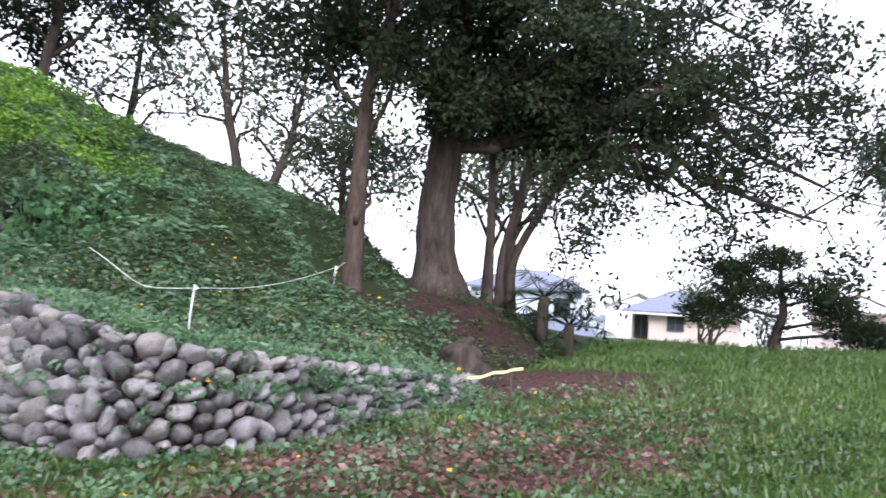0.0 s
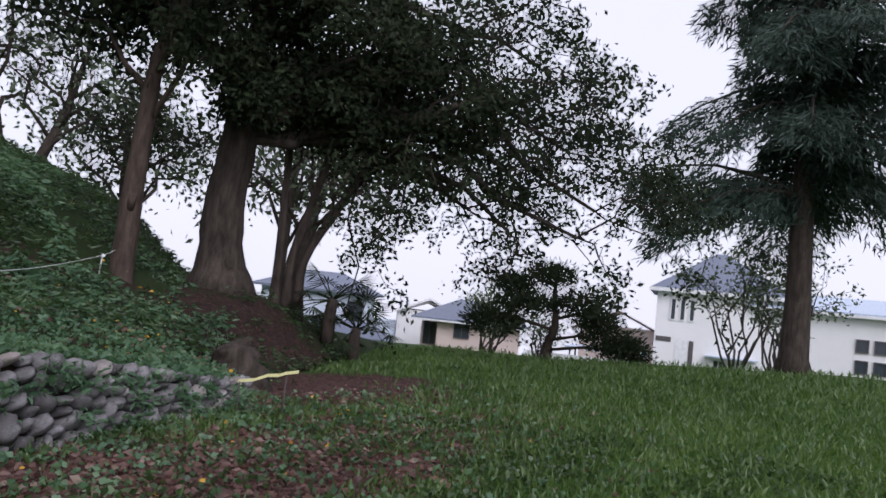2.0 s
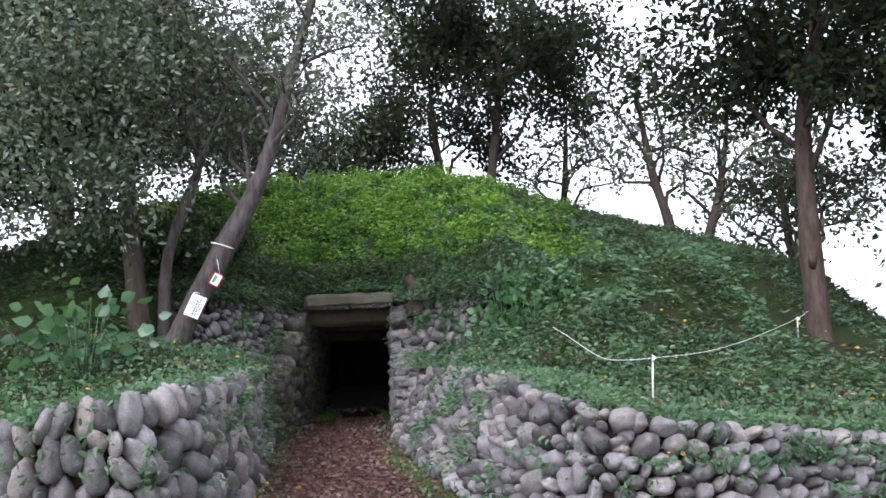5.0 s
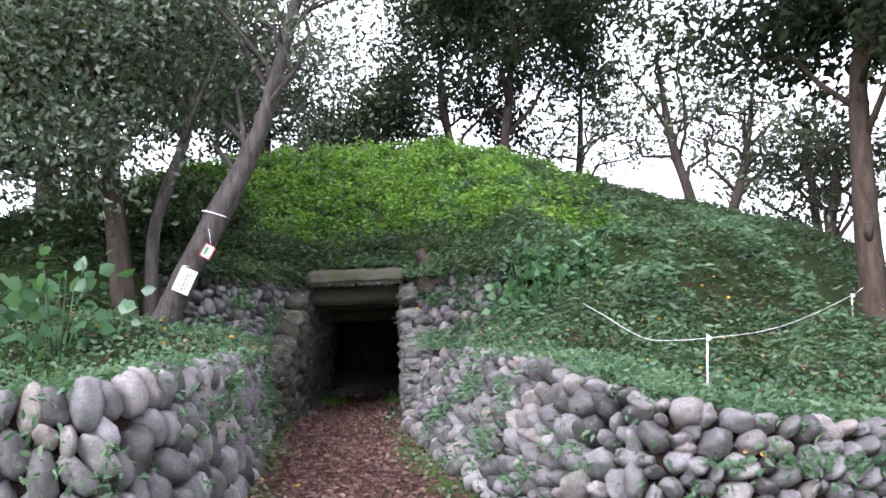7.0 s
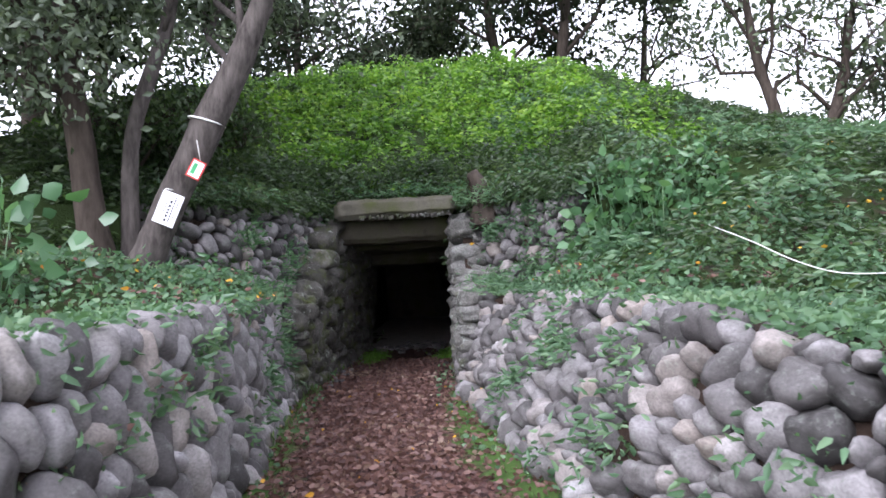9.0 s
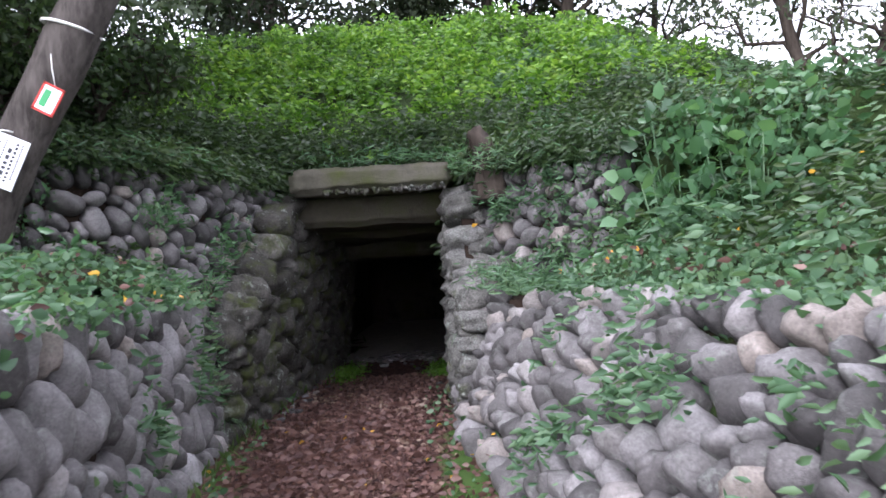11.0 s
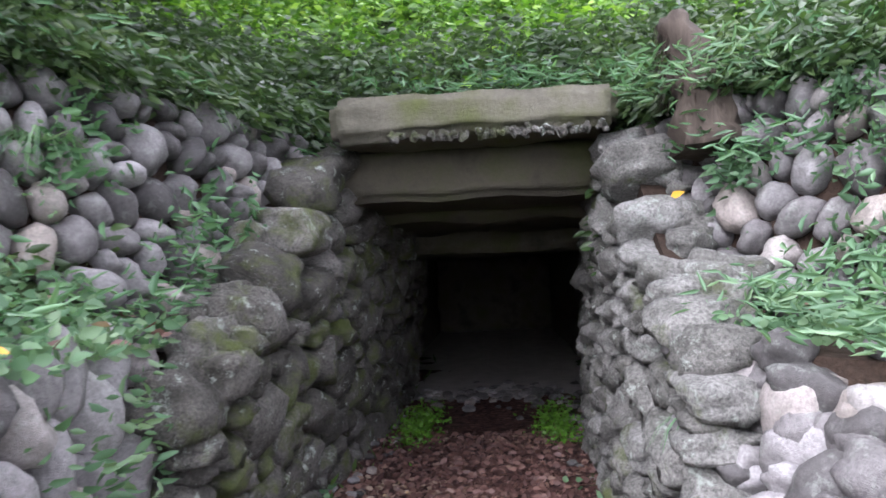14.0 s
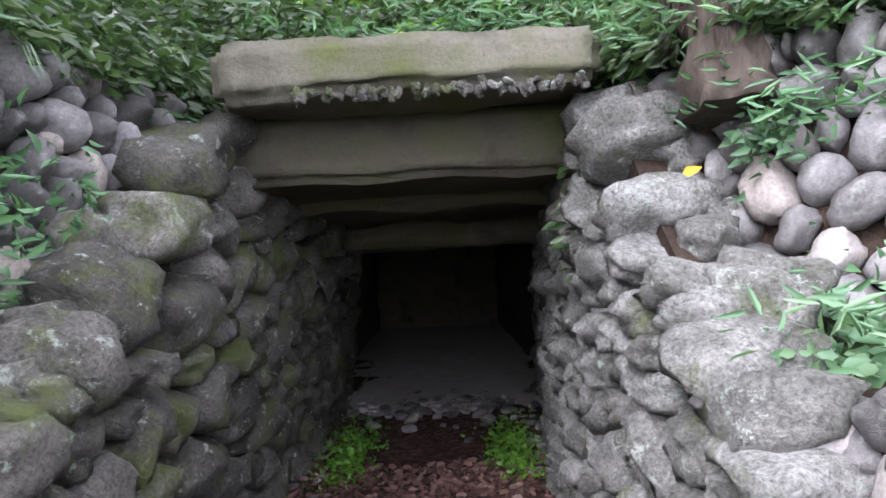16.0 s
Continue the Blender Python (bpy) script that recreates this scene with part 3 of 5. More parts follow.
        st.matrix_basis = pose(*c, rng.uniform(-20, 20), rng.uniform(-20, 20), rng.uniform(0, 360)) @ Matrix.Diagonal((w, w * rng.uniform(0.6, 0.9), w * 0.55, 1))
    return wall


def flat(z):
    return lambda x, y: z


def top_lower(x, y):
    return float(wall_top(x))


def low_ground(x, y):
    return float(lawn_height(x, y)) - 0.03


stone_wall("wall_lower_right", LOWER_RIGHT[1:], 1, low_ground, top_lower, COBBLES, "low dry wall of grey river cobbles with weeds in its joints", (0.14, 0.32), (0.52, 0.85), (12, 34), 1.1, batter=right_slope, seed=4, depth=0.26, head=1.1)
stone_wall("wall_lower_left", LOWER_LEFT[1:], -1, low_ground, top_lower, COBBLES, "low dry wall of rounded grey cobbles in shade", (0.25, 0.45), (0.42, 0.62), (80, 18), 1.08, batter=0.15, seed=9, depth=0.26, head=1.1)
stone_wall("wall_upper_right", UPPER_RIGHT, 1, flat(1.22), flat(2.36), COBBLES, "upper wall of pale rounded cobbles half hidden by weeds", (0.17, 0.33), (0.52, 0.8), (60, 35), 1.14, batter=0.2, seed=14, depth=0.24)
stone_wall("wall_upper_left", UPPER_LEFT, -1, flat(1.22), flat(2.45), COBBLES, "upper wall of dark rounded cobbles under ferns", (0.16, 0.32), (0.5, 0.74), (62, 30), 1.14, batter=0.12, seed=19, depth=0.24)
big = new("stone", COBBLES[3])
big.parent = bpy.data.objects["wall_lower_right"]
big.matrix_basis = pose(1.02, -1.72, 0.93, 8, -12, 30) @ Matrix.Diagonal((0.36, 0.3, 0.31, 1))
# cobbles that close the bank beside the passage masonry
rf = random.Random(61)
for k in range(46):
    fy, fh, fs = rf.uniform(-2.6, -1.3), rf.uniform(0.2, 1.0), rf.uniform(0.17, 0.27)
    st = new("stone", COBBLES[k % 14])
    st.parent = bpy.data.objects["wall_lower_right"]
    st.matrix_basis = pose(0.62 + max(right_slope(0.7, fy), 0.3) * fh + 0.04, fy, fh, rf.uniform(-25, 25), 35 + rf.uniform(-20, 20), rf.uniform(60, 120)) @ Matrix.Diagonal((fs * 1.25, fs, fs * 0.8, 1))
# rubble jambs and passage walls
JAMB_L = [(-1.6, -1.6), (-1.6, -0.8), (-1.57, -0.2), (-1.53, 0.6), (-1.5, 1.6), (-1.44, 3.0), (-1.42, 4.6), (-1.5, 5.6)]
JAMB_R = [(0.68, -1.5), (0.63, -0.5), (0.6, 0.3), (0.64, 1.4), (0.86, 3.0), (1.02, 4.6), (1.1, 5.6)]


def jamb_top(x, y):
    return float(np.interp(y, [-1.6, -1.1, -0.55, -0.1, 0.3, 0.5, 0.6], [1.05, 1.3, 1.7, 2.15, 2.36, 2.36, 2.0]))


# left masonry coloured darker for shade, right paler for light
stone_wall("wall_passage_left", JAMB_L, 1, low_ground, jamb_top, RUBBLES, "rough mossy rubble masonry of the passage, tinted for its shaded side", (0.26, 0.62), (0.5, 0.78), (8, 20), 1.12, batter=-0.14, seed=23, depth=0.34, proud=0.07, core=0.3, caps=9)
stone_wall("wall_passage_right", JAMB_R, -1, low_ground, jamb_top, RUBBLES_LIT, "rough lichened rubble masonry of the passage, tinted for its lit side", (0.18, 0.5), (0.5, 0.8), (5, 28), 1.12, batter=0.03, seed=27, depth=0.32, proud=0.06, core=0.3, caps=10)


def rough_slab(x0, y0, z0, x1, y1, z1, seed, amount=0.05):
    bm = box(x0, y0, z0, x1, y1, z1, 0.05)
    bmesh.ops.subdivide_edges(bm, edges=[e for e in bm.edges if e.calc_length() > 0.12], cuts=5, use_grid_fill=True)
    bmesh.ops.subdivide_edges(bm, edges=[e for e in bm.edges if e.calc_length() > 0.1 and e.calc_length() < 0.6], cuts=3, use_grid_fill=True)
    for v in bm.verts:
        v.co += Vector([noise.noise(v.co * 2.3 + Vector((seed + 9.1 * k, 0, 0))) + 0.5 * noise.noise(v.co * 6 + Vector((seed + 3.3 * k, 0, 0))) + 0.4 * noise.noise(v.co * 17 + Vector((seed + 5.7 * k, 0, 0))) for k in range(3)]) * amount
    for f in bm.faces:
        f.smooth = True
    return bm


def slab(name, dims, seed, label, mat=SLAB, amount=0.05):
    bm = rough_slab(*dims, seed, amount)
    me = bpy.data.meshes.new(name)
    bm.to_mesh(me)
    bm.free()
    me.materials.append(mat)
    return tagged(new(name, me), label, "stone slab", kind="structure")


slab("lintel", (-1.16, -0.1, 2.37, 0.66, 0.6, 2.64), 1.0, "long flat weathered capstone over the entrance", amount=0.03)
slab("lintel_inner", (-1.3, 0.42, 2.01, 0.75, 1.5, 2.41), 5.0, "second capstone, stained green, set back under the first", SLAB_DARK, 0.02)
slab("capstone", (-1.6, 1.45, 1.93, 1.1, 3.4, 2.3), 8.0, "dark capstone in the passage roof", SLAB_DARK)
slab("capstone", (-1.8, 3.4, 1.7, 1.3, 4.4, 2.2), 11.0, "low dark capstone in the passage roof")
slab("capstone", (-2.4, 4.4, 1.8, 2.0, 14.2, 2.3), 14.0, "capstone of the burial chamber")
slab("chamber_wall", (-2.3, 5.4, -0.2, -1.65, 14.0, 1.9), 17.0, "dark stone wall of the chamber")
slab("chamber_wall", (1.2, 5.4, -0.2, 1.9, 14.0, 1.9), 19.0, "dark stone wall of the chamber")
slab("chamber_wall", (-2.3, 13.8, -0.2, 1.9, 14.2, 1.9), 21.0, "dark stone end wall of the chamber")

FLOOR_DUST = plain("pale_trodden_earth", (0.46, 0.43, 0.4), 0.95, 0.35, 5)
tagged(sheet("passage_floor", np.linspace(-1.9, 1.6, 30), np.linspace(3.2, 14.0, 70), lambda x, y: -0.17 + 0.12 * np.clip((y - 3.2) / 1.6, 0, 1) + 0.03 * smooth_noise(x, y, 0.8, 4) + 0.02 * smooth_noise(x, y, 0.25, 6), FLOOR_DUST), "pale trodden earth floor of the chamber", "floor", kind="structure")

for k in range(96):
    ch = new("chip", RUBBLES[k % 8])
    ch.parent = bpy.data.objects["lintel"]
    ch.matrix_basis = pose(random.uniform(-0.78, 0.6), -0.1 + random.uniform(-0.03, 0.04), 2.37 + random.uniform(-0.03, 0.01), random.uniform(0, 90), random.uniform(0, 90), random.uniform(0, 360)) @ Matrix.Diagonal((random.uniform(0.02, 0.075), 0.035, random.uniform(0.01, 0.032), 1))

# ---- trees ----


def spline(points, n):
    p = [Vector(q) for q in points]
    p = [p[0] * 2 - p[1]] + p + [p[-1] * 2 - p[-2]]
    out = []
    for k in range(1, len(p) - 2):
        for i in range(n):
            t = i / n
            a, b, c, d = p[k - 1:k + 3]
            out.append(0.5 * ((2 * b) + (c - a) * t + (2 * a - 5 * b + 4 * c - d) * t * t + (3 * b - a - 3 * c + d) * t ** 3))
    return out + [p[-2]]


def grow(bm, start, end, r0, rng, twigs, depth=0, sag=0.0, bend=0.34):
    """A bent limb with side twigs; collects the twig points that carry leaves."""
    start, end = Vector(start), Vector(end)
    n = 5
    length = (end - start).length
    pts = []
    for k in range(n + 1):
        t = k / n
        j = Vector((rng.uniform(-1, 1), rng.uniform(-1, 1), rng.uniform(-0.7, 0.9))) * bend * length * (0.5 if 0 < k < n else 0) * 0.6
        pts.append(start.lerp(end, t) + j + Vector((0, 0, 0.12 * length * math.sin(math.pi * t) - sag * t * t * length)))
    tube(pts, [max(r0 * (1 - 0.75 * k / n), 0.006) for k in range(n + 1)], 6 if depth else 8, 0.1, bm)
    if depth >= 2:
        twigs += [(p, (end - start).normalized()) for p in pts[2:]]
        return
    for k in range(2, n + 1):
        for _ in range(2 if depth == 0 else 1):
            d = (pts[k] - pts[k - 1]).normalized()
            side = Vector((rng.uniform(-1, 1), rng.uniform(-1, 1), rng.uniform(-0.5, 0.8)))
            tip = pts[k] + (d * 0.6 + side).normalized() * length * rng.uniform(0.28, 0.5)
            grow(bm, pts[k], tip, max(r0 * 0.42 * (1 - 0.12 * k), 0.008), rng, twigs, depth + 1, sag * 0.5, bend)
    twigs += [(p, (end - start).normalized()) for p in pts[3:]]


def tree(name, base, trunk, radii, limbs, leaf_mat, leaf_count, leaf_size, label, bark=BARK, seed=1, spread=0.32, sag=0.0, group="", collar=1.5, hang=-0.35, limb_r=0.09):
    """trunk: points relative to base. limbs: (height fraction along the trunk, end point relative to base)."""
    rng = random.Random(seed)
    top = thing(name, base, label, "tree", group)
    pts = spline(trunk, 4)
    n = len(pts) - 1
    rad = [float(np.interp(k / n, np.linspace(0, 1, len(radii)), radii)) for k in range(n + 1)]
    rad[0] *= collar
    rad[1] *= 1 + (collar - 1) * 0.3
    pts[0] = pts[0] - Vector((0, 0, 0.25))
    part("trunk", tube(pts, rad, 14, 0.13, seed=seed), bark, top)
    twigs = []
    for k, (f, end) in enumerate(limbs):
        bm = bmesh.new()
        s = pts[min(int(f * n), n)]
        grow(bm, s, end, limb_r * (1.3 - 0.6 * f), rng, twigs, 0, sag)
        part("limb", bm, bark, top)
    if leaf_count:
        g = np.random.default_rng(seed + 100)
        tw = np.array([list(p) for p, _ in twigs])
        pick = g.integers(0, len(tw), leaf_count)
        clump = g.normal(0, spread, (len(tw), 3))
        P = tw[pick] + clump[pick] * 0.5 + g.normal(0, spread, (leaf_count, 3)) * np.array([1, 1, 0.75])
        D = g.normal(0, 1, (leaf_count, 3)) + np.array([0, 0, hang])
        part_mesh("crown", leaves("crown", P, D, leaf_size, leaf_mat, 0.5, 0.2, seed, 0.3, 0.4, False), top)
    return top


def fan_limbs(n, centre, radii, seed, f0=0.35, f1=1.0):
    rng = random.Random(seed)
    out = []
    for k in range(n):
        a = 2.4 * k + rng.uniform(-0.4, 0.4)
        z = rng.uniform(-0.8, 1)
        c = math.sqrt(max(0, 1 - z * z * 0.7))
        out.append((f0 + (f1 - f0) * (k + 0.5) / n, (centre[0] + radii[0] * c * math.cos(a), centre[1] + radii[1] * c * math.sin(a), centre[2] + radii[2] * z)))
    return out


def ground_at(x, y):
    return float(max(mound_height(x, y), lawn_height(x, y)))


# leaning tree with the notice
tree("leaning_tree", (-2.83, -3.08, 1.62), [(0, 0, 0), (0.14, 0, 0.3), (0.38, 0, 0.8), (0.8, 0, 1.57), (1.34, 0.02, 2.6), (1.7, 0.05, 3.7), (2.05, 0.1, 5.0), (2.55, 0.2, 6.8)],
     [0.2, 0.175, 0.17, 0.18, 0.13, 0.1, 0.085, 0.05],
     [(0.5, (0.5, 1.5, 3.5)), (0.55, (1.7, 1.8, 3.9)), (0.6, (0.2, 2.4, 4.3)), (0.65, (2.0, 2.6, 4.8)), (0.7, (1.0, 2.8, 5.3)), (0.75, (0.2, 1.2, 5.6)), (0.55, (1.0, 1.9, 4.6)), (0.6, (2.6, -0.6, 4.6)), (0.68, (0.4, -0.8, 5.2)), (0.75, (3.0, 0.8, 5.4)), (0.8, (1.2, 1.4, 6.2)), (0.85, (2.6, -1.0, 6.4)), (0.95, (1.4, -0.6, 7.3)), (1.0, (3.2, 0.6, 7.4))],
     LEAF_EVER, 9500, 0.1, "leaning smooth-barked tree with a paper notice tied to its trunk", BARK_GREY, 3, 0.3, limb_r=0.05)
# dense evergreen beside it
tree("evergreen_tree", (-3.3, -3.0, 1.65), [(0, 0, 0), (-0.1, 0.0, 1.1), (-0.22, 0, 2.3), (-0.3, 0.1, 3.6), (-0.4, 0.2, 5.4), (-0.3, 0.2, 7.0)], [0.19, 0.15, 0.14, 0.12, 0.09, 0.04],
     [(0.3, (-1.6, -0.9, 2.2)), (0.35, (-2.3, 0.4, 2.6)), (0.4, (-0.1, -0.9, 2.3)), (0.45, (-1.2, -1.6, 3.2)), (0.5, (-0.1, 0.3, 3.3)), (0.5, (-2.8, -0.4, 3.5)), (0.55, (-0.4, -1.5, 4.0)), (0.6, (-2.0, -1.2, 4.4)),
      (0.55, (0.9, 0.4, 3.6)), (0.65, (1.4, 0.8, 4.6)), (0.8, (1.6, 0.2, 5.6)), (0.65, (-0.1, -0.6, 4.5)), (0.7, (-2.6, 0.6, 4.8)), (0.75, (-1.0, -1.4, 5.2)), (0.8, (-0.2, 0.2, 5.6)), (0.85, (-1.9, -0.6, 6.0)), (0.95, (-0.4, -1.0, 6.8)), (1.0, (-1.2, 0.6, 7.2))],
     LEAF_EVER, 24000, 0.105, "bushy evergreen tree with small greyish-green leaves", BARK, 5, 0.36, limb_r=0.05)
tree("slender_tree", (-3.05, -2.75, 1.7), [(0, 0, 0), (0.05, 0, 1.4), (0.3, 0, 2.2), (0.55, 0.1, 3.1), (0.5, 0.2, 4.6)], [0.1, 0.09, 0.085, 0.07, 0.04],
     fan_limbs(5, (0.5, 0.3, 4.2), (1.2, 1.2, 1.0), 8, 0.6), LEAF_LIGHT, 500, 0.08, "slender crooked grey tree on the terrace", BARK_GREY, 8, 0.3, limb_r=0.035)

# low bushy growth above the upper wall
for k, (bx, by) in enumerate([(-2.95, -0.8), (-3.5, -1.6)]):
    tree("bushy_sapling", (bx, by, ground_at(bx, by)), [(0, 0, 0), (0.05, 0, 0.3), (0.02, 0.05, 0.6), (0.1, 0, 1.0)], [0.05, 0.045, 0.035, 0.02],
         fan_limbs(9, (0.0, -0.1, 0.6), (0.75, 0.7, 0.42), 50 + k, 0.1), LEAF_SLOPE, 3600, 0.09, "low dark-leaved sapling in the shade above the upper wall", BARK, 50 + k, 0.16, 0.05, "saplings above the wall", limb_r=0.022)

# tree with the pale lower trunk
pale = tree("pale_trunk_tree", (7.72, -2.86, 1.0), [(0, 0, 0), (0.0, 0, 1.0), (0.0, 0, 1.9), (0.03, -0.02, 3.0), (0.1, -0.05, 4.2), (0.35, -0.2, 5.4), (0.5, -0.3, 7.0)], [0.21, 0.19, 0.175, 0.15, 0.13, 0.11, 0.06],
            fan_limbs(8, (0.4, -0.2, 5.8), (2.5, 2.2, 1.6), 12, 0.5), LEAF_TREE, 12000, 0.16, "tall tree with a pale bare lower trunk beside the rope", BARK_PALE, 12, 0.36, limb_r=0.06)
part("sawn_branch_stub", tube([(-0.06, -0.1, 1.55), (-0.1, -0.2, 1.82)], [0.07, 0.065], 9), BARK_PALE, pale, "short sawn-off stub")

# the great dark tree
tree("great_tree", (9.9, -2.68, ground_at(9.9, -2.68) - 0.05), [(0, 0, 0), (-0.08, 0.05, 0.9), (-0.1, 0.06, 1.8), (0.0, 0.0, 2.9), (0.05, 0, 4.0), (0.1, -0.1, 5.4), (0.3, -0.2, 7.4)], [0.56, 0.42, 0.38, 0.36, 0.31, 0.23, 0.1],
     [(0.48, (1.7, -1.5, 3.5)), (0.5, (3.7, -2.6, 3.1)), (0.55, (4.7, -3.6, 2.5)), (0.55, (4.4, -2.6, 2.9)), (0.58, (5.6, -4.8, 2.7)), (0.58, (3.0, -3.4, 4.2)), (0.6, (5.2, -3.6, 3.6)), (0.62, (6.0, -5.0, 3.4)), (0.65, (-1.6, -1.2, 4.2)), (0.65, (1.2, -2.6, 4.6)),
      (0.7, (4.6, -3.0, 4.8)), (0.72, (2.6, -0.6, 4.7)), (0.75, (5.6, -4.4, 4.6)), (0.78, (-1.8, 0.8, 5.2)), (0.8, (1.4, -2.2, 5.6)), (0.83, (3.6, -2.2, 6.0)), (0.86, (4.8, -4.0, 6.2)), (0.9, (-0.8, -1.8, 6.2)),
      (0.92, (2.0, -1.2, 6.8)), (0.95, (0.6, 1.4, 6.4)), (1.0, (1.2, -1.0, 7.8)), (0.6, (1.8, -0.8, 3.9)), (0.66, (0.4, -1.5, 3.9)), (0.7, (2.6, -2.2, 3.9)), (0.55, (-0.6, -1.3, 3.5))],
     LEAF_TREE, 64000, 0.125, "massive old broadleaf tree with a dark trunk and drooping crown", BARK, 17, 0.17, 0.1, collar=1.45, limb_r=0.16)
for k, (dx, dy) in enumerate([(0.0, 0.1), (0.42, -0.35), (0.86, -0.8)]):
    tree("young_tree", (11.1 + 0.2 * k, -2.9 - 0.16 * k, ground_at(11.4, -3.2) - 0.1), [(0, 0, 0), (0.0, 0, 1.2), (dx * 0.5, dy * 0.5, 2.4), (dx, dy, 3.6), (dx * 1.5, dy * 1.5, 5.0)], [0.11, 0.095, 0.085, 0.075, 0.04],
         fan_limbs(4, (dx * 1.3, dy * 1.3, 4.6), (1.1, 1.1, 0.9), 30 + k, 0.6), LEAF_TREE, 1800, 0.16, "slender dark young tree leaning out from under the great tree", BARK, 30 + k, 0.3, group="young trees", limb_r=0.04)

# conifer on the lawn


def conifer(base, height, radius, label, seed):
    rng = random.Random(seed)
    g = np.random.default_rng(seed)
    top = thing("conifer", base, label, "tree")
    pts = [(0, 0, -0.3), (0, 0, 0.4), (0.02, 0, 2), (0.0, 0.05, 5), (-0.05, 0, 9), (0, 0, height)]
    part("trunk", tube(pts, [0.62, 0.4, 0.34, 0.3, 0.24, 0.05], 14, 0.08), BARK, top)
    P, D = [], []
    z = 4.9
    while z < height - 0.5:
        for k in range(rng.choice((4, 5, 6))):
            a = rng.uniform(0, 6.28)
            L = radius * (1 - 0.5 * (z / height)) * rng.uniform(0.25, 1.1)
            rise = rng.uniform(-0.22, 0.35)
            bp = [Vector((math.cos(a) * L * t, math.sin(a) * L * t, z + L * (rise * t + 0.25 * t - 0.5 * t * t))) for t in (0, 0.25, 0.5, 0.75, 1.0)]
            part("branch", tube(bp, [0.09, 0.07, 0.05, 0.03, 0.012], 6), BARK, top)
            n = int(230 * L)
            t = g.random(n) ** 0.7
            side = (g.random(n) - 0.5) * 2 * 0.30 * L * np.sin(np.clip(t, 0.12, 1) * 2.6)
            q = np.stack([np.interp(t, (0, 0.25, 0.5, 0.75, 1.0), [p[i] for p in bp]) for i in range(3)], 1)
            q += side[:, None] * np.array([-math.sin(a), math.cos(a), 0]) + g.normal(0, 0.1, (n, 3))
            q[:, 2] -= np.abs(side) * 0.35 + g.random(n) ** 1.5 * 0.75
            P.append(q)
            dd = np.stack([np.full(n, math.cos(a)) * 0.6 - np.sign(side) * math.sin(a) * 0.5, np.full(n, math.sin(a)) * 0.6 + np.sign(side) * math.cos(a) * 0.5, np.full(n, -0.75)], 1)
            D.append(dd)
        z += rng.uniform(0.4, 0.75)
    P, D = np.concatenate(P), np.concatenate(D)
    rep = 2
    P2 = np.repeat(P, rep, 0) + g.normal(0, 0.05, (len(P) * rep, 3))
    part_mesh("crown", leaves("crown", P2, np.repeat(D, rep, 0), 0.27, NEEDLE, 0.14, 0.1, seed, 0.4, 0.5, False), top, "drooping blue-green needles")
    return top


conifer((23.0, -10.75, ground_at(23.0, -10.75)), 15.0, 5.4, "large dark conifer with drooping blue-green branches on the lawn", 41)

# trained pine at the lawn's far edge


def pine(base, label, seed):
    g = np.random.default_rng(seed)
    top = thing("pine_tree", base, label, "tree")
    part("trunk", tube(spline([(0, 0, -0.2), (0.3, 0.2, 0.5), (0.1, -0.1, 1.2), (0.3, 0.1, 2.0), (0.1, 0, 3.0)], 3), [0.2, 0.17, 0.16, 0.15, 0.14, 0.13, 0.12, 0.1, 0.09, 0.08, 0.06, 0.05, 0.03], 8, 0.1), BARK, top)
    for cx, cy, cz, r in ((-1.0, 1.4, 1.3, 0.75), (0.9, -1.5, 1.0, 0.8), (-0.4, 0.6, 2.0, 0.7), (0.5, -0.7, 2.1, 0.75), (0.0, 0.1, 3.0, 0.65), (1.1, -2.0, 0.7, 0.6), (-0.7, 1.0, 2.6, 0.5), (0.6, -1.2, 1.6, 0.6)):
        part("bough", tube([(0.15, 0, cz - 0.25), (cx * 0.5, cy * 0.5, cz - 0.05), (cx, cy, cz - 0.1)], [0.06, 0.045, 0.02], 6), BARK, top)
        n = 1700
        q = g.normal(0, 1, (n, 3))
        q /= np.linalg.norm(q, axis=1)[:, None]
        q *= (g.random(n) ** 0.4)[:, None] * np.array([r * 1.2, r * 1.2, r * 0.5])
        part_mesh("needle_pad", leaves("needle_pad", q + g.normal(0, 0.1, (n, 3)) + np.array([cx, cy, cz * 0.88]), np.tile([0, 0, 0.6], (n, 1)) + q, 0.15, LEAF_TREE, 0.25, 0.1, seed, 0.5, 0.4, False), top)
    return top


pine((20.4, -4.55, ground_at(20.4, -4.55) - 0.15), "clipped garden pine with layered pads of needles", 44)

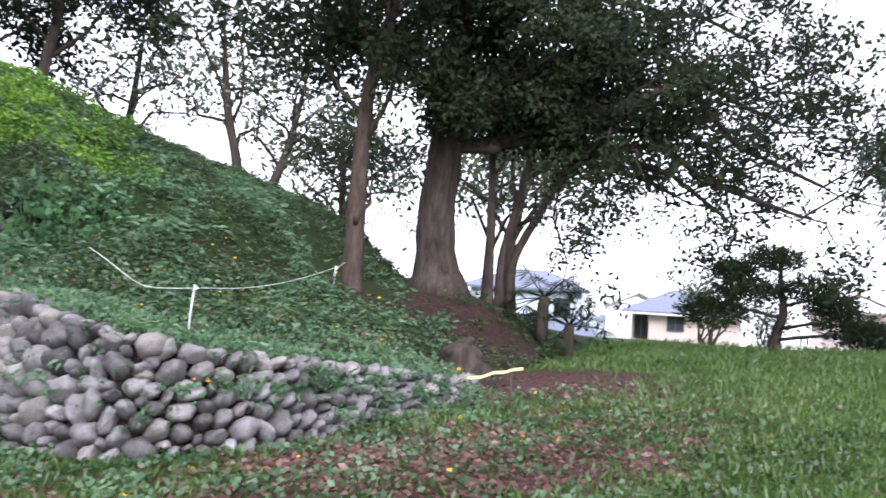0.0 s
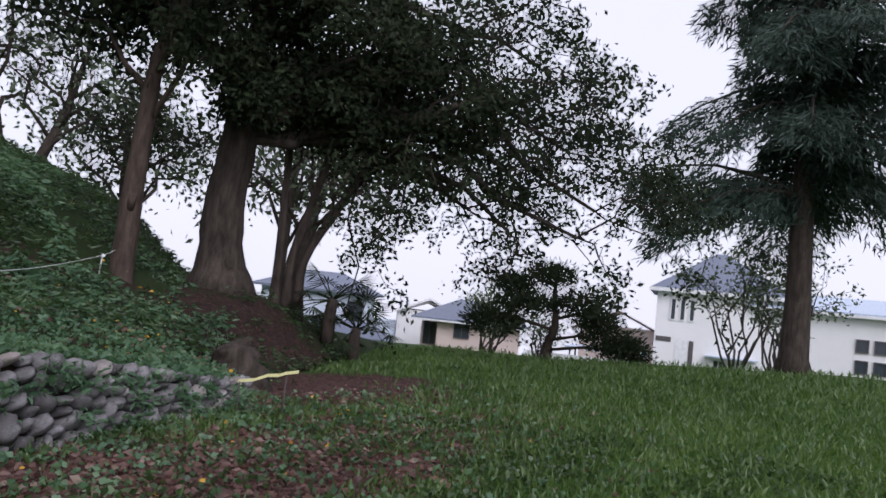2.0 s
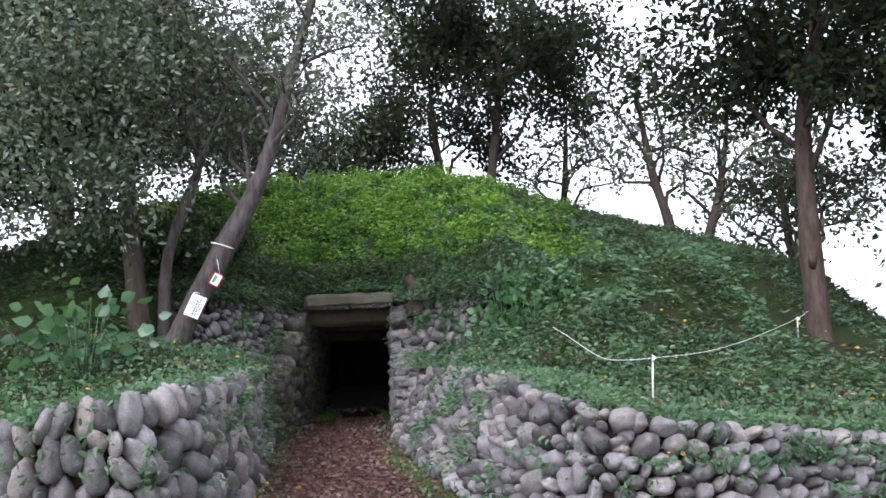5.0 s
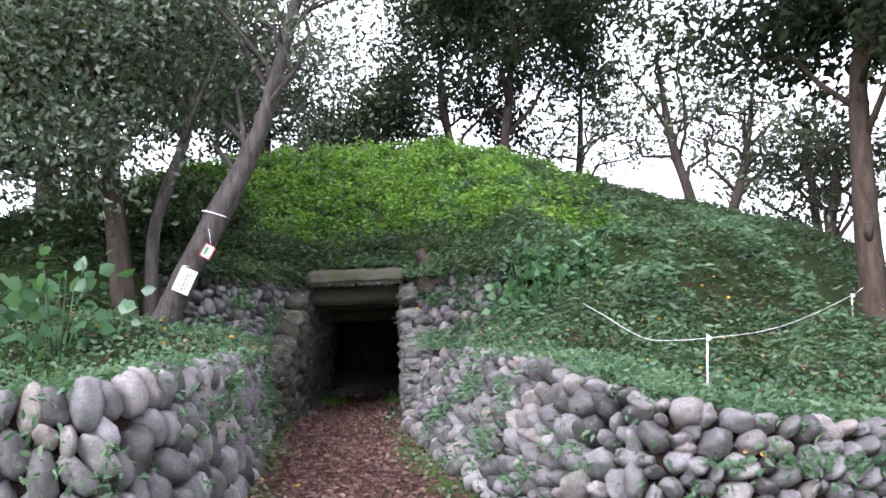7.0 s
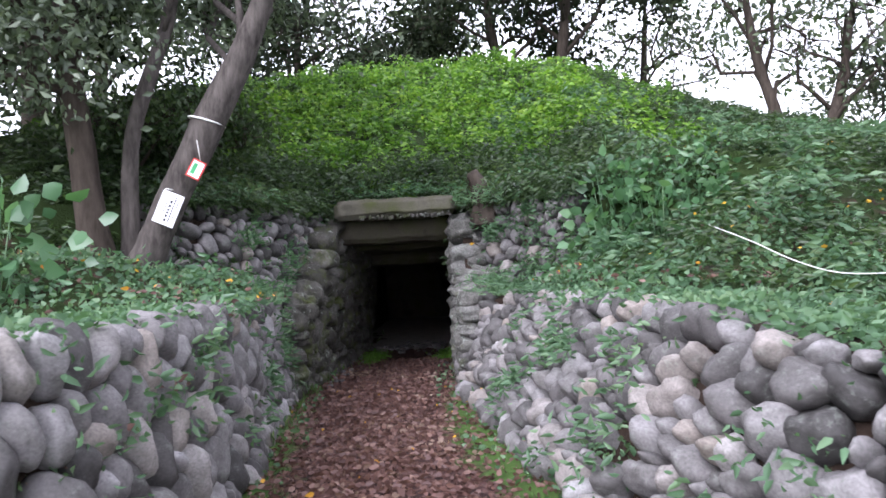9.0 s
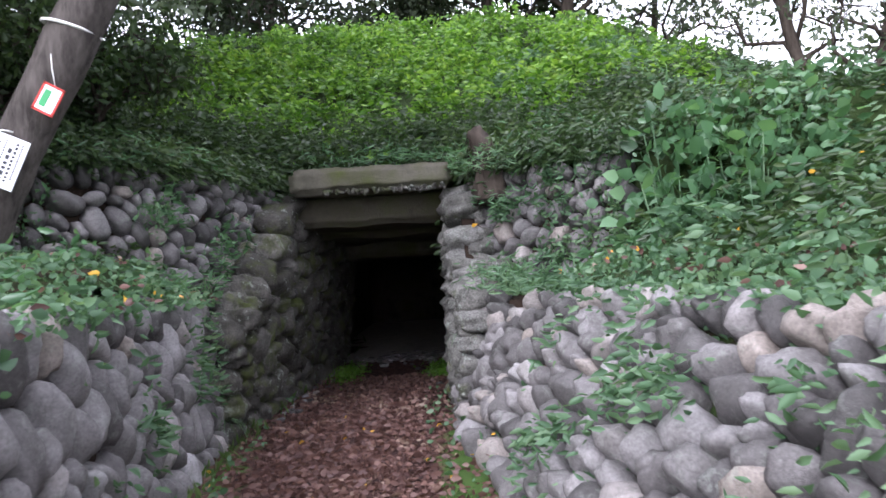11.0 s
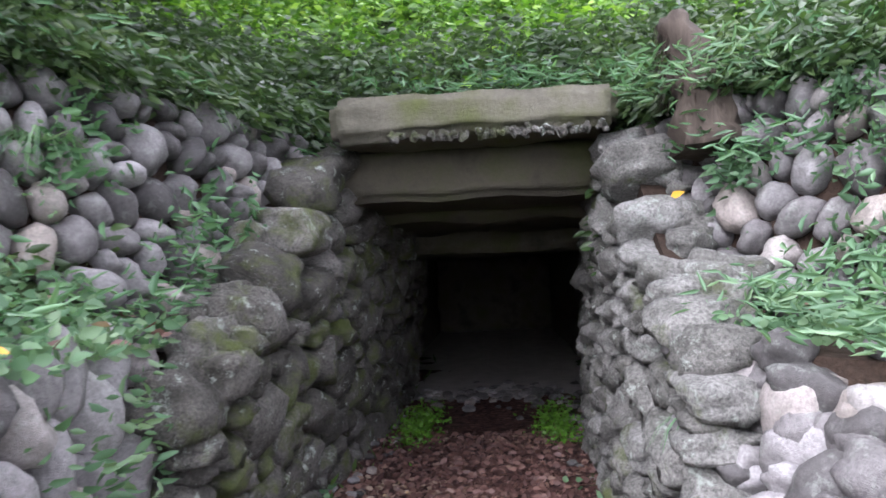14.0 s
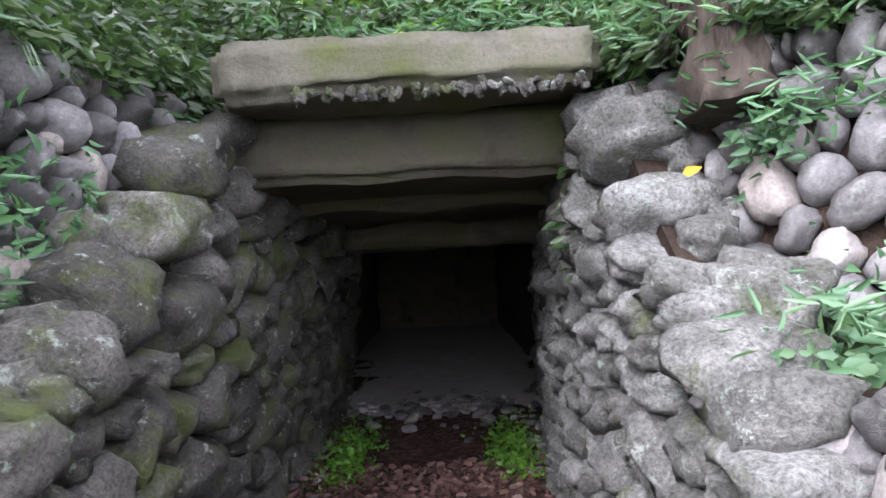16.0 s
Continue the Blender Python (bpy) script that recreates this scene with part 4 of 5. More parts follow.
# palm at the foot of the slender stems


def fan_palm(base, label, seed):
    rng = random.Random(seed)
    top = thing("fan_palm", base, label, "palm")
    part("trunk", tube([(0, 0, -0.2), (0, 0, 0.35), (0.05, 0, 0.7)], [0.14, 0.13, 0.1], 9, 0.2), BARK, top)
    for k in range(15):
        a, e = 2.4 * k, rng.uniform(-0.5, 1.1)
        d = Vector((math.cos(a) * math.cos(e), math.sin(a) * math.cos(e), math.sin(e)))
        c = Vector((0.05, 0, 0.7)) + d * rng.uniform(0.5, 0.75)
        bm = tube([(0.05, 0, 0.68), c * 0.55 + Vector((0, 0, 0.32)), c], [0.018, 0.014, 0.01], 5)
        u = d.cross(Vector((0, 0, 1))).normalized()
        for j in range(15):
            b = (j - 7) / 7 * 1.6
            tip = c + (d * math.cos(b) + u * math.sin(b)) * 0.48 + Vector((0, 0, -0.1 * abs(b) - 0.06))
            w = (u * math.cos(b) - d * math.sin(b)) * 0.022
            mid = c.lerp(tip, 0.5)
            vs = [bm.verts.new(p) for p in (c, mid + w, tip, mid - w)]
            bm.faces.new(vs)
        part("frond", bm, LEAF_TREE, top)
    return top


fan_palm((12.35, -4.1, ground_at(12.35, -4.1)), "dark low fan palm with spiky leaves under the trees", 47)
fan_palm((11.75, -3.9, ground_at(11.75, -3.9) + 0.3), "dark fan palm growing against the slender stems", 49)

# trees on and behind the mound
rngb = random.Random(5)
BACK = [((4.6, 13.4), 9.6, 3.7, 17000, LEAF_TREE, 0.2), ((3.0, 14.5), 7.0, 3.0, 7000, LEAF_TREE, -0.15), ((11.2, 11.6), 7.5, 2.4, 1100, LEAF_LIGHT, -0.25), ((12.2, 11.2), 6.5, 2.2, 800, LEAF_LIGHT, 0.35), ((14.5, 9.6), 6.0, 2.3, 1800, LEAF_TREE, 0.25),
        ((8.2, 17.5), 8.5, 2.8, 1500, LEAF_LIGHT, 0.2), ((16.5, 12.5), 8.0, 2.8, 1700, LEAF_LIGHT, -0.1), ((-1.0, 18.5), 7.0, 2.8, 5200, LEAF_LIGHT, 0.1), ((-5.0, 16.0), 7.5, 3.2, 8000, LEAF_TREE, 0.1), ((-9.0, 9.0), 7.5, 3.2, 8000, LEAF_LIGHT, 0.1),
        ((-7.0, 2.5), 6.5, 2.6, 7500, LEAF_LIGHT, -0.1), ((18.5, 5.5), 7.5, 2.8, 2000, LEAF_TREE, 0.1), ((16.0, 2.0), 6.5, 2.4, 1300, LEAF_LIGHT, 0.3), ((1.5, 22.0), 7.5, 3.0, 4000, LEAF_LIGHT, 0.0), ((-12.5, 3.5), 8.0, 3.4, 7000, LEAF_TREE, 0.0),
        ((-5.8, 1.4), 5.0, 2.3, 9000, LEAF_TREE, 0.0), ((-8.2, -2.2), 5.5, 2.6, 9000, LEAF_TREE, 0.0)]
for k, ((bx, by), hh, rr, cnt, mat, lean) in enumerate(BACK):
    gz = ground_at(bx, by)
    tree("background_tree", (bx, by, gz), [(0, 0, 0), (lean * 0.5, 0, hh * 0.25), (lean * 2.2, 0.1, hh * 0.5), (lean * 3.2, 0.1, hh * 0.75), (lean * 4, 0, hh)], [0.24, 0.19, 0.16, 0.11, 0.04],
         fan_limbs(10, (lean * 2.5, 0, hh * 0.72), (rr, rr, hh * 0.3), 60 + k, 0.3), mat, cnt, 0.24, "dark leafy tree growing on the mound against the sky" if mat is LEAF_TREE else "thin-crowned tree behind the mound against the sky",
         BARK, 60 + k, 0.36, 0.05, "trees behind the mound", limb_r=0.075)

# shrubs before the houses
for k, (bx, by, hh, cnt) in enumerate([(24.0, -0.3, 2.1, 1500), (27.2, -8.2, 4.2, 1500), (27.6, -9.5, 3.6, 1300), (25.3, -1.8, 1.6, 500)]):
    top = thing("shrub", (bx, by, ground_at(bx, by)), "thin multi-stemmed shrub with sparse leaves before the houses", "shrub", "shrubs at the lawn's edge")
    rs = random.Random(80 + k)
    twigs = []
    for j in range(9):
        bm = bmesh.new()
        a = j * 2.4
        grow(bm, (0.1 * math.cos(a), 0.1 * math.sin(a), -0.1), (hh * 0.33 * math.cos(a), hh * 0.33 * math.sin(a), hh * rs.uniform(0.7, 1.0)), 0.045, rs, twigs, 1)
        part("stem", bm, BARK_GREY, top)
    g = np.random.default_rng(90 + k)
    tw = np.array([list(p) for p, _ in twigs])
    q = tw[g.integers(0, len(tw), cnt)] + g.normal(0, 0.14, (cnt, 3))
    part_mesh("foliage", leaves("foliage", q, g.normal(0, 1, (cnt, 3)), 0.15, LEAF_LIGHT, 0.5, 0.2, k, 0.3, 0.4, False), top)

# ---- houses beyond the lawn ----


def hip_roof(x0, y0, x1, y1, z, rise, over, ridge):
    bm = bmesh.new()
    a = [bm.verts.new(p) for p in ((x0 - over, y0 - over, z), (x1 + over, y0 - over, z), (x1 + over, y1 + over, z), (x0 - over, y1 + over, z))]
    c = [bm.verts.new((p.co.x, p.co.y, z - 0.14)) for p in a]
    ym, xm = (y0 + y1) / 2, (x0 + x1) / 2
    r = [bm.verts.new((xm - ridge / 2, ym, z + rise)), bm.verts.new((xm + ridge / 2, ym, z + rise))]
    for f in ((a[0], a[1], r[1], r[0]), (a[1], a[2], r[1]), (a[2], a[3], r[0], r[1]), (a[3], a[0], r[0]), (c[3], c[2], c[1], c[0])):
        bm.faces.new(f)
    for k in range(4):
        bm.faces.new((c[k], c[(k + 1) % 4], a[(k + 1) % 4], a[k]))
    return bm


def gable_roof(x0, y0, x1, y1, z, rise, over):
    """Ridge along y; the gable looks to -y."""
    bm = bmesh.new()
    xm = (x0 + x1) / 2
    k = rise / ((x1 - x0) / 2)
    pr = [(x0 - over, z - over * k), (xm, z + rise), (x1 + over, z - over * k), (x1 + over, z - over * k - 0.16), (xm, z + rise - 0.16), (x0 - over, z - over * k - 0.16)]
    f = [bm.verts.new((x, y0 - over, zz)) for x, zz in pr]
    b = [bm.verts.new((x, y1 + over, zz)) for x, zz in pr]
    for i in range(6):
        bm.faces.new((f[i], f[(i + 1) % 6], b[(i + 1) % 6], b[i]))
    bm.faces.new((f[0], f[5], f[4], f[1]))
    bm.faces.new((f[1], f[4], f[3], f[2]))
    return bm


def window(parent, x, y, z, w, h, frame_mat=TRIM, mullion=True):
    """A framed window on a wall that looks to -y."""
    win = part("window", box(x - w / 2, y - 0.03, z - h / 2, x + w / 2, y + 0.02, z + h / 2), GLASS, parent)
    t = 0.06
    for x0, z0, x1, z1 in ((x - w / 2 - t, z - h / 2 - t, x + w / 2 + t, z - h / 2), (x - w / 2 - t, z + h / 2, x + w / 2 + t, z + h / 2 + t), (x - w / 2 - t, z - h / 2, x - w / 2, z + h / 2), (x + w / 2, z - h / 2, x + w / 2 + t, z + h / 2)):
        part("frame", box(x0, y - 0.08, z0, x1, y + 0.01, z1), frame_mat, win)
    if mullion:
        part("mullion", box(x - 0.025, y - 0.06, z - h / 2, x + 0.025, y - 0.03, z + h / 2), frame_mat, win)


# low hip-roofed house
h1 = thing("house", (36.68, 11.3, -2.0), "low house with pale walls and a grey-blue hipped roof", "house", "houses beyond the lawn", -56.2)
part("wall", box(-0.05, 0, -0.5, 5.0, 6.0, 2.45), PLASTER_PINK, h1)
part("wall", box(-1.1, 1.6, -0.5, -0.05, 6.0, 2.42), PLASTER_PINK, h1)
part("roof", hip_roof(-1.1, 0.0, 5.0, 6.0, 2.62, 1.3, 0.55, 1.6), ROOF, h1)
part("gutter", box(-1.6, -0.64, 2.42, 5.6, -0.56, 2.52), TRIM, h1)
window(h1, 1.45, 0.0, 2.02, 0.85, 0.9, DARK_TRIM)
window(h1, -0.75, 1.6, 1.6, 0.3, 1.3, DARK_TRIM, False)
window(h1, -0.35, 1.6, 1.6, 0.25, 1.3, DARK_TRIM, False)
# two-storey house with a lean-to roof
h0 = thing("house", (34.6, 16.2, -2.6), "two-storey pale blue house with grey roofs", "house", "houses beyond the lawn", -50)
part("wall", box(-6, 0, -0.5, 1.0, 6, 4.1), PLASTER_BLUE, h0)
part("roof", hip_roof(-6, 0, 1.0, 6, 4.2, 1.2, 0.6, 2.5), ROOF, h0)
part("lean_to_roof", hip_roof(-5, -1.8, 2.2, 0.1, 1.55, 0.9, 0.25, 5.0), ROOF, h0)
part("lower_wall", box(-4.9, -1.7, -0.5, 2.1, -0.02, 1.4), PLASTER_BLUE, h0)
window(h0, -0.1, 0.0, 3.0, 0.9, 1.2, DARK_TRIM)
# white gabled house behind
h4 = thing("house", (42.5, 19.3, -2.5), "white gabled house with small paired windows", "house", "houses beyond the lawn", -50)
part("wall", box(0, 0, -0.5, 4.6, 6, 3.3), PLASTER, h4)
part("roof", gable_roof(0, 0, 4.6, 6, 3.3, 1.0, 0.45), TRIM, h4)
part("gable_wall", gable_roof(0.1, 0.1, 4.5, 5.9, 3.2, 0.9, 0.0), PLASTER, h4)
window(h4, 2.2, 0.0, 2.0, 0.6, 0.8, TRIM)
window(h4, 3.2, 0.0, 2.0, 0.6, 0.8, TRIM)
part("annex", box(-3.2, 0.6, -0.5, -0.05, 5, 2.3), PLASTER_BLUE, h4)
# white two-storey house
h2 = thing("house", (42.56, 0.0, -1.6), "white rendered two-storey house with three narrow windows", "house", "houses beyond the lawn", -73)
part("wall", box(0, 0, -0.8, 7.0, 7, 5.3), PLASTER, h2)
part("roof", hip_roof(0, 0, 7.0, 7, 5.4, 2.6, 0.45, 0.6), ROOF, h2)
part("fascia", box(-0.46, -0.5, 5.22, 7.46, -0.46, 5.44), TRIM, h2)
for k in range(3):
    window(h2, 0.95 + 0.52 * k, 0.0, 4.25, 0.2, 1.15, TRIM, False)
part("porch", box(1.2, -0.04, -0.6, 2.25, 0.0, 2.6), TRIM, h2)
part("door", box(1.95, -0.08, -0.6, 2.2, -0.045, 2.5), DARK_TRIM, h2, "dark entrance door")
part("name_board", box(0.1, -0.05, 2.35, 0.95, 0.0, 2.62), DARK_TRIM, h2)
part("awning", box(2.9, -0.7, 1.75, 5.6, 0.0, 1.83), METAL_ROOF, h2)
window(h2, 3.6, 0.0, 1.0, 0.5, 1.1, TRIM)
# white single-pitch house
h3 = thing("house", (44.55, -8.6, -1.4), "white house with a pale metal roof and four square windows", "house", "houses beyond the lawn", -85)
part("wall", box(-3.5, 0, -0.8, 3.6, 8, 4.55), PLASTER, h3)
part("wing", box(3.6, 0.5, -0.8, 9, 8, 4.3), PLASTER, h3)
part("roof", hip_roof(-3.5, 0, 9, 8, 4.75, 1.0, 0.4, 8.0), METAL_ROOF, h3)
part("gutter", box(-3.9, -0.48, 4.5, 9.4, -0.42, 4.66), TRIM, h3)
for k in range(2):
    for j in range(2):
        window(h3, 1.75 + 0.85 * k, 0.0, 1.95 + 1.1 * j, 0.5, 0.6, DARK_TRIM, False)
# pinkish house and carport behind the pine
h5 = thing("house", (45.5, 4.4, -2.2), "pale pink house with a brown gabled roof behind the pine", "house", "houses beyond the lawn", -70)
part("wall", box(-1.5, 0, -0.5, 3.4, 6, 3.4), PLASTER_PINK, h5)
part("roof", gable_roof(-1.5, 0, 3.4, 6, 3.4, 1.1, 0.5), ROOF_BROWN, h5)
h6 = thing("house", (52.0, 1.4, -2.2), "small white house with a blue-grey roof in the distance", "house", "houses beyond the lawn", -72)
part("wall", box(0, 0, -0.5, 2.6, 4, 3.4), PLASTER, h6)
part("roof", hip_roof(0, 0, 2.6, 4, 3.5, 0.7, 0.3, 0.6), ROOF, h6)
window(h6, 1.6, 0.0, 2.6, 0.4, 0.9, DARK_TRIM, False)
port = thing("carport", (40.2, 3.0, -2.2), "open carport with a pale blue metal roof", "carport", turn=-70)
part("roof", box(-1.2, -1.5, 2.0, 3.4, 2.5, 2.12), METAL_ROOF, port)
for px_, py_ in ((-0.9, -1.3), (3.1, -1.3), (-0.9, 2.3), (3.1, 2.3)):
    part("post", tube([(px_, py_, -0.6), (px_, py_, 2.0)], [0.06, 0.06], 8), DARK_TRIM, port)
fence = thing("garden_wall", (37.5, 5.5, -1.9), "low white garden wall behind the lawn", "wall", turn=-66)
part("panel", box(0.0, 0, -0.8, 6.0, 0.15, 1.25), PLASTER, fence)
part("coping", box(-0.04, -0.04, 1.25, 6.04, 0.19, 1.33), TRIM, fence)
# far hill, its distance haze mixed into the blue
hx = np.linspace(-260, 420, 40)
hz = 62 * np.exp(-((hx - 150) / 120) ** 2) + 26 * np.exp(-((hx - 20) / 60) ** 2) + 5 * np.sin(hx / 17)
V = np.concatenate([np.stack([760 + 0 * hx, -240 + -hx * 0.9, np.full(40, -110.0)], 1), np.stack([790 + 0 * hx, -240 + -hx * 0.9, hz + 8], 1), np.stack([900 + 0 * hx, -240 - hx * 0.9, np.full(40, -110.0)], 1)])
F = np.array([(r * 40 + k, r * 40 + k + 1, (r + 1) * 40 + k + 1, (r + 1) * 40 + k) for r in range(2) for k in range(39)])
tagged(new("backdrop", quads_mesh("backdrop", V, F, HILL, True)), "wooded hill in the far distance with haze in its blue colour", "hill", kind="structure")

# ---- rope, posts, notices ----


def rope_thing(points, label, r=0.006):
    o = Vector(points[0])
    top = thing("rope", points[0], label, "rope", "cordon ropes")
    part("cord", tube(spline([Vector(p) - o for p in points], 4), [0.62 * r] * (4 * (len(points) - 1) + 1), 6), ROPE, top)
    return top


def rope_post(x, y, top_z, lean, label):
    z = ground_at(x, y)
    p = thing("rope_post", (x, y, z), label, "post", "cordon posts")
    h = top_z - z
    part("stake", tube([(0, 0, -0.15), (lean * 0.5, 0, h * 0.5), (lean, 0, h)], [0.012, 0.011, 0.010], 8), POST, p)
    part("knot", tube([(lean - 0.02, -0.02, h - 0.05), (lean + 0.015, -0.025, h - 0.02), (lean, 0.02, h + 0.015)], [0.012, 0.022, 0.006], 7), ROPE, p, "white rope tied round the top")
    return p


rope_post(3.44, -6.6, 1.37, 0.05, "thin white stake with a rope knotted to its top")
rope_post(7.2, -3.1, 1.74, 0.02, "thin short stake beside the pale trunk")
rope_thing([(2.86, -4.3, 1.78), (3.0, -4.85, 1.6), (3.12, -5.3, 1.43), (3.2, -5.8, 1.33), (3.34, -6.3, 1.33), (3.49, -6.6, 1.35)], "white cordon rope slack across the weeds")
rope_thing([(3.49, -6.6, 1.35), (4.5, -5.7, 1.36), (5.7, -4.5, 1.47), (7.2, -3.1, 1.72), (7.5, -2.95, 1.84)], "white cordon rope from the stake to the pale trunk")
tape = thing("marker_tape", (6.1, -8.24, 0.0), "yellowish marker tape tied between two short sticks", "tape")
part("stick", tube([(0, 0, 0), (0.0, 0, 0.5)], [0.012, 0.01], 6), BARK_GREY, tape)
part("stick", tube([(0.36, -0.3, 0), (0.37, -0.31, 0.58)], [0.012, 0.01], 6), BARK_GREY, tape)
bm = bmesh.new()
pr = [(-0.02, 0.01, 0.48), (0.1, -0.09, 0.5), (0.22, -0.18, 0.56), (0.3, -0.26, 0.57), (0.36, -0.31, 0.6), (0.47, -0.38, 0.62)]
for (ax, ay, az), (bx, by, bz) in zip(pr, pr[1:]):
    vs = [bm.verts.new(p) for p in ((ax, ay, az), (bx, by, bz), (bx, by - 0.01, bz + 0.04), (ax, ay - 0.01, az + 0.035))]
    bm.faces.new(vs)
part("tape", bm, TAPE, tape)

notice = thing("notice", (-1.98, -4.47, 2.21), "white paper notice with rows of small writing on the trunk", "notice")
notice.matrix_basis = pose(-2.4, -3.3, 2.33, 0, 25, 0) @ Matrix.Diagonal((1.18, 1.0, 1.18, 1))
part("sheet", box(-0.1, -0.004, -0.148, 0.1, 0.004, 0.148, 0.002), PAPER, notice)
for k, (x, w, z0, z1) in enumerate([(0.068, 0.010, -0.08, 0.12), (0.038, 0.016, -0.11, 0.12), (0.006, 0.022, -0.11, 0.08), (-0.03, 0.010, -0.05, 0.12), (-0.062, 0.008, 0.0, 0.11)]):
    z = z1
    rg = random.Random(k)
    while z > z0:
        s = w * rg.uniform(0.8, 1.2)
        part("glyph_bar", box(x - w / 2, -0.0062, z - s, x + w / 2, -0.0045, z), INK, notice)
        z -= s * 1.5
part("cord", tube([(-0.1, 0.0, 0.1), (-0.08, -0.01, 0.16), (-0.03, 0.02, 0.17)], [0.006, 0.006, 0.006], 6), ROPE, notice, "white cord that ties the sheet to the trunk")
band = thing("trunk_band", (-2.02, -3.08, 3.2), "white cord tied round the trunk", "cord")
part("ring", tube([(0.185 * math.cos(a), 0.185 * math.sin(a), 0.07 - 0.06 * math.cos(a)) for a in np.linspace(0, 2 * math.pi, 17)], [0.012] * 17, 6), ROPE, band)
tag = thing("hanging_tag", (-1.6, -4.5, 2.68), "small red and green printed tag hanging on a string", "tag")
tag.matrix_basis = pose(-2.07, -3.32, 2.74, 0, 30, 0) @ Matrix.Diagonal((1.3, 1.0, 1.3, 1))
part("card", box(-0.05, -0.003, -0.08, 0.05, 0.003, 0.05), PAPER, tag)
part("print", box(-0.035, -0.006, -0.06, 0.0, -0.0035, 0.03), GREEN_PRINT, tag, "green print")
for x0, z0, x1, z1 in ((-0.06, -0.09, -0.048, 0.06), (0.048, -0.09, 0.06, 0.06), (-0.06, 0.05, 0.06, 0.062), (-0.06, -0.092, 0.06, -0.08)):
    part("border", box(x0, -0.005, z0, x1, 0.005, z1), RED, tag, "red border")
part("string", tube([(0, 0, 0.06), (-0.06, 0, 0.14), (-0.12, 0.05, 0.2)], [0.003] * 3, 5), ROPE, tag)

# old stumps
for sx, sy, r0, hh, lb in ((1.02, -0.42, 0.13, 0.5, "shaggy dead stump above the passage wall"), (-2.5, -0.65, 0.13, 0.4, "dark dead stump on the upper wall"), (7.35, -6.6, 0.33, 0.55, "broad dark rotten stump under the trees")):
    z = float(mound_height(sx, sy)) if sx > 2 else 2.4
    st = thing("tree_stump", (sx, sy, z), lb, "stump")
    part("stump_wood", tube(spline([(0.04, -0.1, -0.3), (0.03, -0.06, -0.05), (-0.02, 0.0, hh * 0.6), (-0.1, 0.06, hh)], 4), [r0 * (1.5 - 0.07 * q) for q in range(13)], 16, 0.5, seed=3), BARK, st)
    bm = bmesh.new()
    rg = random.Random(7)
    for k in range(420):
        a, f = rg.uniform(0, 6.28), rg.random()
        z0 = hh * f
        cx, cy = -0.1 * f, 0.06 * f
        rr = r0 * (1.45 - 0.8 * f)
        c, s_ = math.cos(a), math.sin(a)
        w, L, o = rg.uniform(0.003, 0.006), rg.uniform(0.05, 0.13), rg.uniform(0.01, 0.05)
        vs = [bm.verts.new(q) for q in ((cx + c * rr * 0.95 - s_ * w, cy + s_ * rr * 0.95 + c * w, z0), (cx + c * rr * 0.95 + s_ * w, cy + s_ * rr * 0.95 - c * w, z0), (cx + c * (rr + o), cy + s_ * (rr + o), z0 - L))]
        bm.faces.new(vs)
    part("loose_bark", bm, BARK_RED, st, "loose brown fibres")

# ---- undergrowth ----
gen = np.random.default_rng(77)


def scatter(x0, x1, y0, y1, n, keep, lift=(0.0, 0.2)):
    x, y = gen.uniform(x0, x1, n), gen.uniform(y0, y1, n)
    k = keep(x, y) & (~inside(x, y, PASSAGE) | (y > 0.55))
    x, y = x[k], y[k]
    z = mound_height(x, y) + gen.uniform(*lift, len(x))
    return np.stack([x, y, z], 1)


def up_dirs(P, lift=0.5):
    d = gen.normal(0, 1, P.shape)
    d[:, 2] = np.abs(d[:, 2]) * 0.3 + lift * gen.uniform(-0.4, 1.0, len(P))
    return d


def under_trees(x, y):
    """The bare earth bank below the great tree."""
    return np.hypot((x - 9.2) / 3.2, (y + 3.6) / 2.6) + gen.normal(0, 0.4, len(x)) < 0.85


def clumpy(x, y, scale, seed, level):
    return smooth_noise(x, y, scale, seed) + gen.normal(0, 0.12, len(x)) > level


def over_court(x, y):
    return ~inside(x, y, COURT)


def sprays(name, C, per, height, reach, size, mat, seed, aspect=0.45, fine=False, droop=-0.25):
    """Leafy stems: each centre carries a spray of leaves set round it at several heights."""
    g = np.random.default_rng(seed)
    n = len(C)
    a = g.uniform(0, 6.283, (n, per))
    tall = (height * g.uniform(0.35, 1.25, n))[:, None]
    f = g.random((n, per)) ** 0.8
    out = np.stack([np.cos(a), np.sin(a), np.zeros_like(a)], -1)
    lean = g.normal(0, 0.25, (n, 1, 3)) * np.array([1, 1, 0])
    P = C[:, None, :] + lean * (f * tall)[..., None] + np.array([0, 0, 1.0]) * (f * tall)[..., None] + out * (reach * (0.15 + 0.5 * g.random((n, per))) * (1.15 - 0.6 * f))[..., None]
    D = out + np.array([0, 0, 1.0]) * (droop + g.normal(0, 0.25, (n, per)))[..., None]
    return leaves(name, P.reshape(-1, 3), D.reshape(-1, 3), size, mat, aspect, 0.18, seed, 0.12, 0.4, fine)


# weeds over the entrance, their sunlit brightness put into the leaf colour
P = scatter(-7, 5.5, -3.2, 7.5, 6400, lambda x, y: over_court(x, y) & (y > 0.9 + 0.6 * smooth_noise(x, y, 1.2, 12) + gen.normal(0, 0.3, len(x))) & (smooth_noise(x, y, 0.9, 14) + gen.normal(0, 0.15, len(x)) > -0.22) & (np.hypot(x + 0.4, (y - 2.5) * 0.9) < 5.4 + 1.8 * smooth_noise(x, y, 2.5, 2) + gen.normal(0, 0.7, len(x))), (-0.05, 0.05))
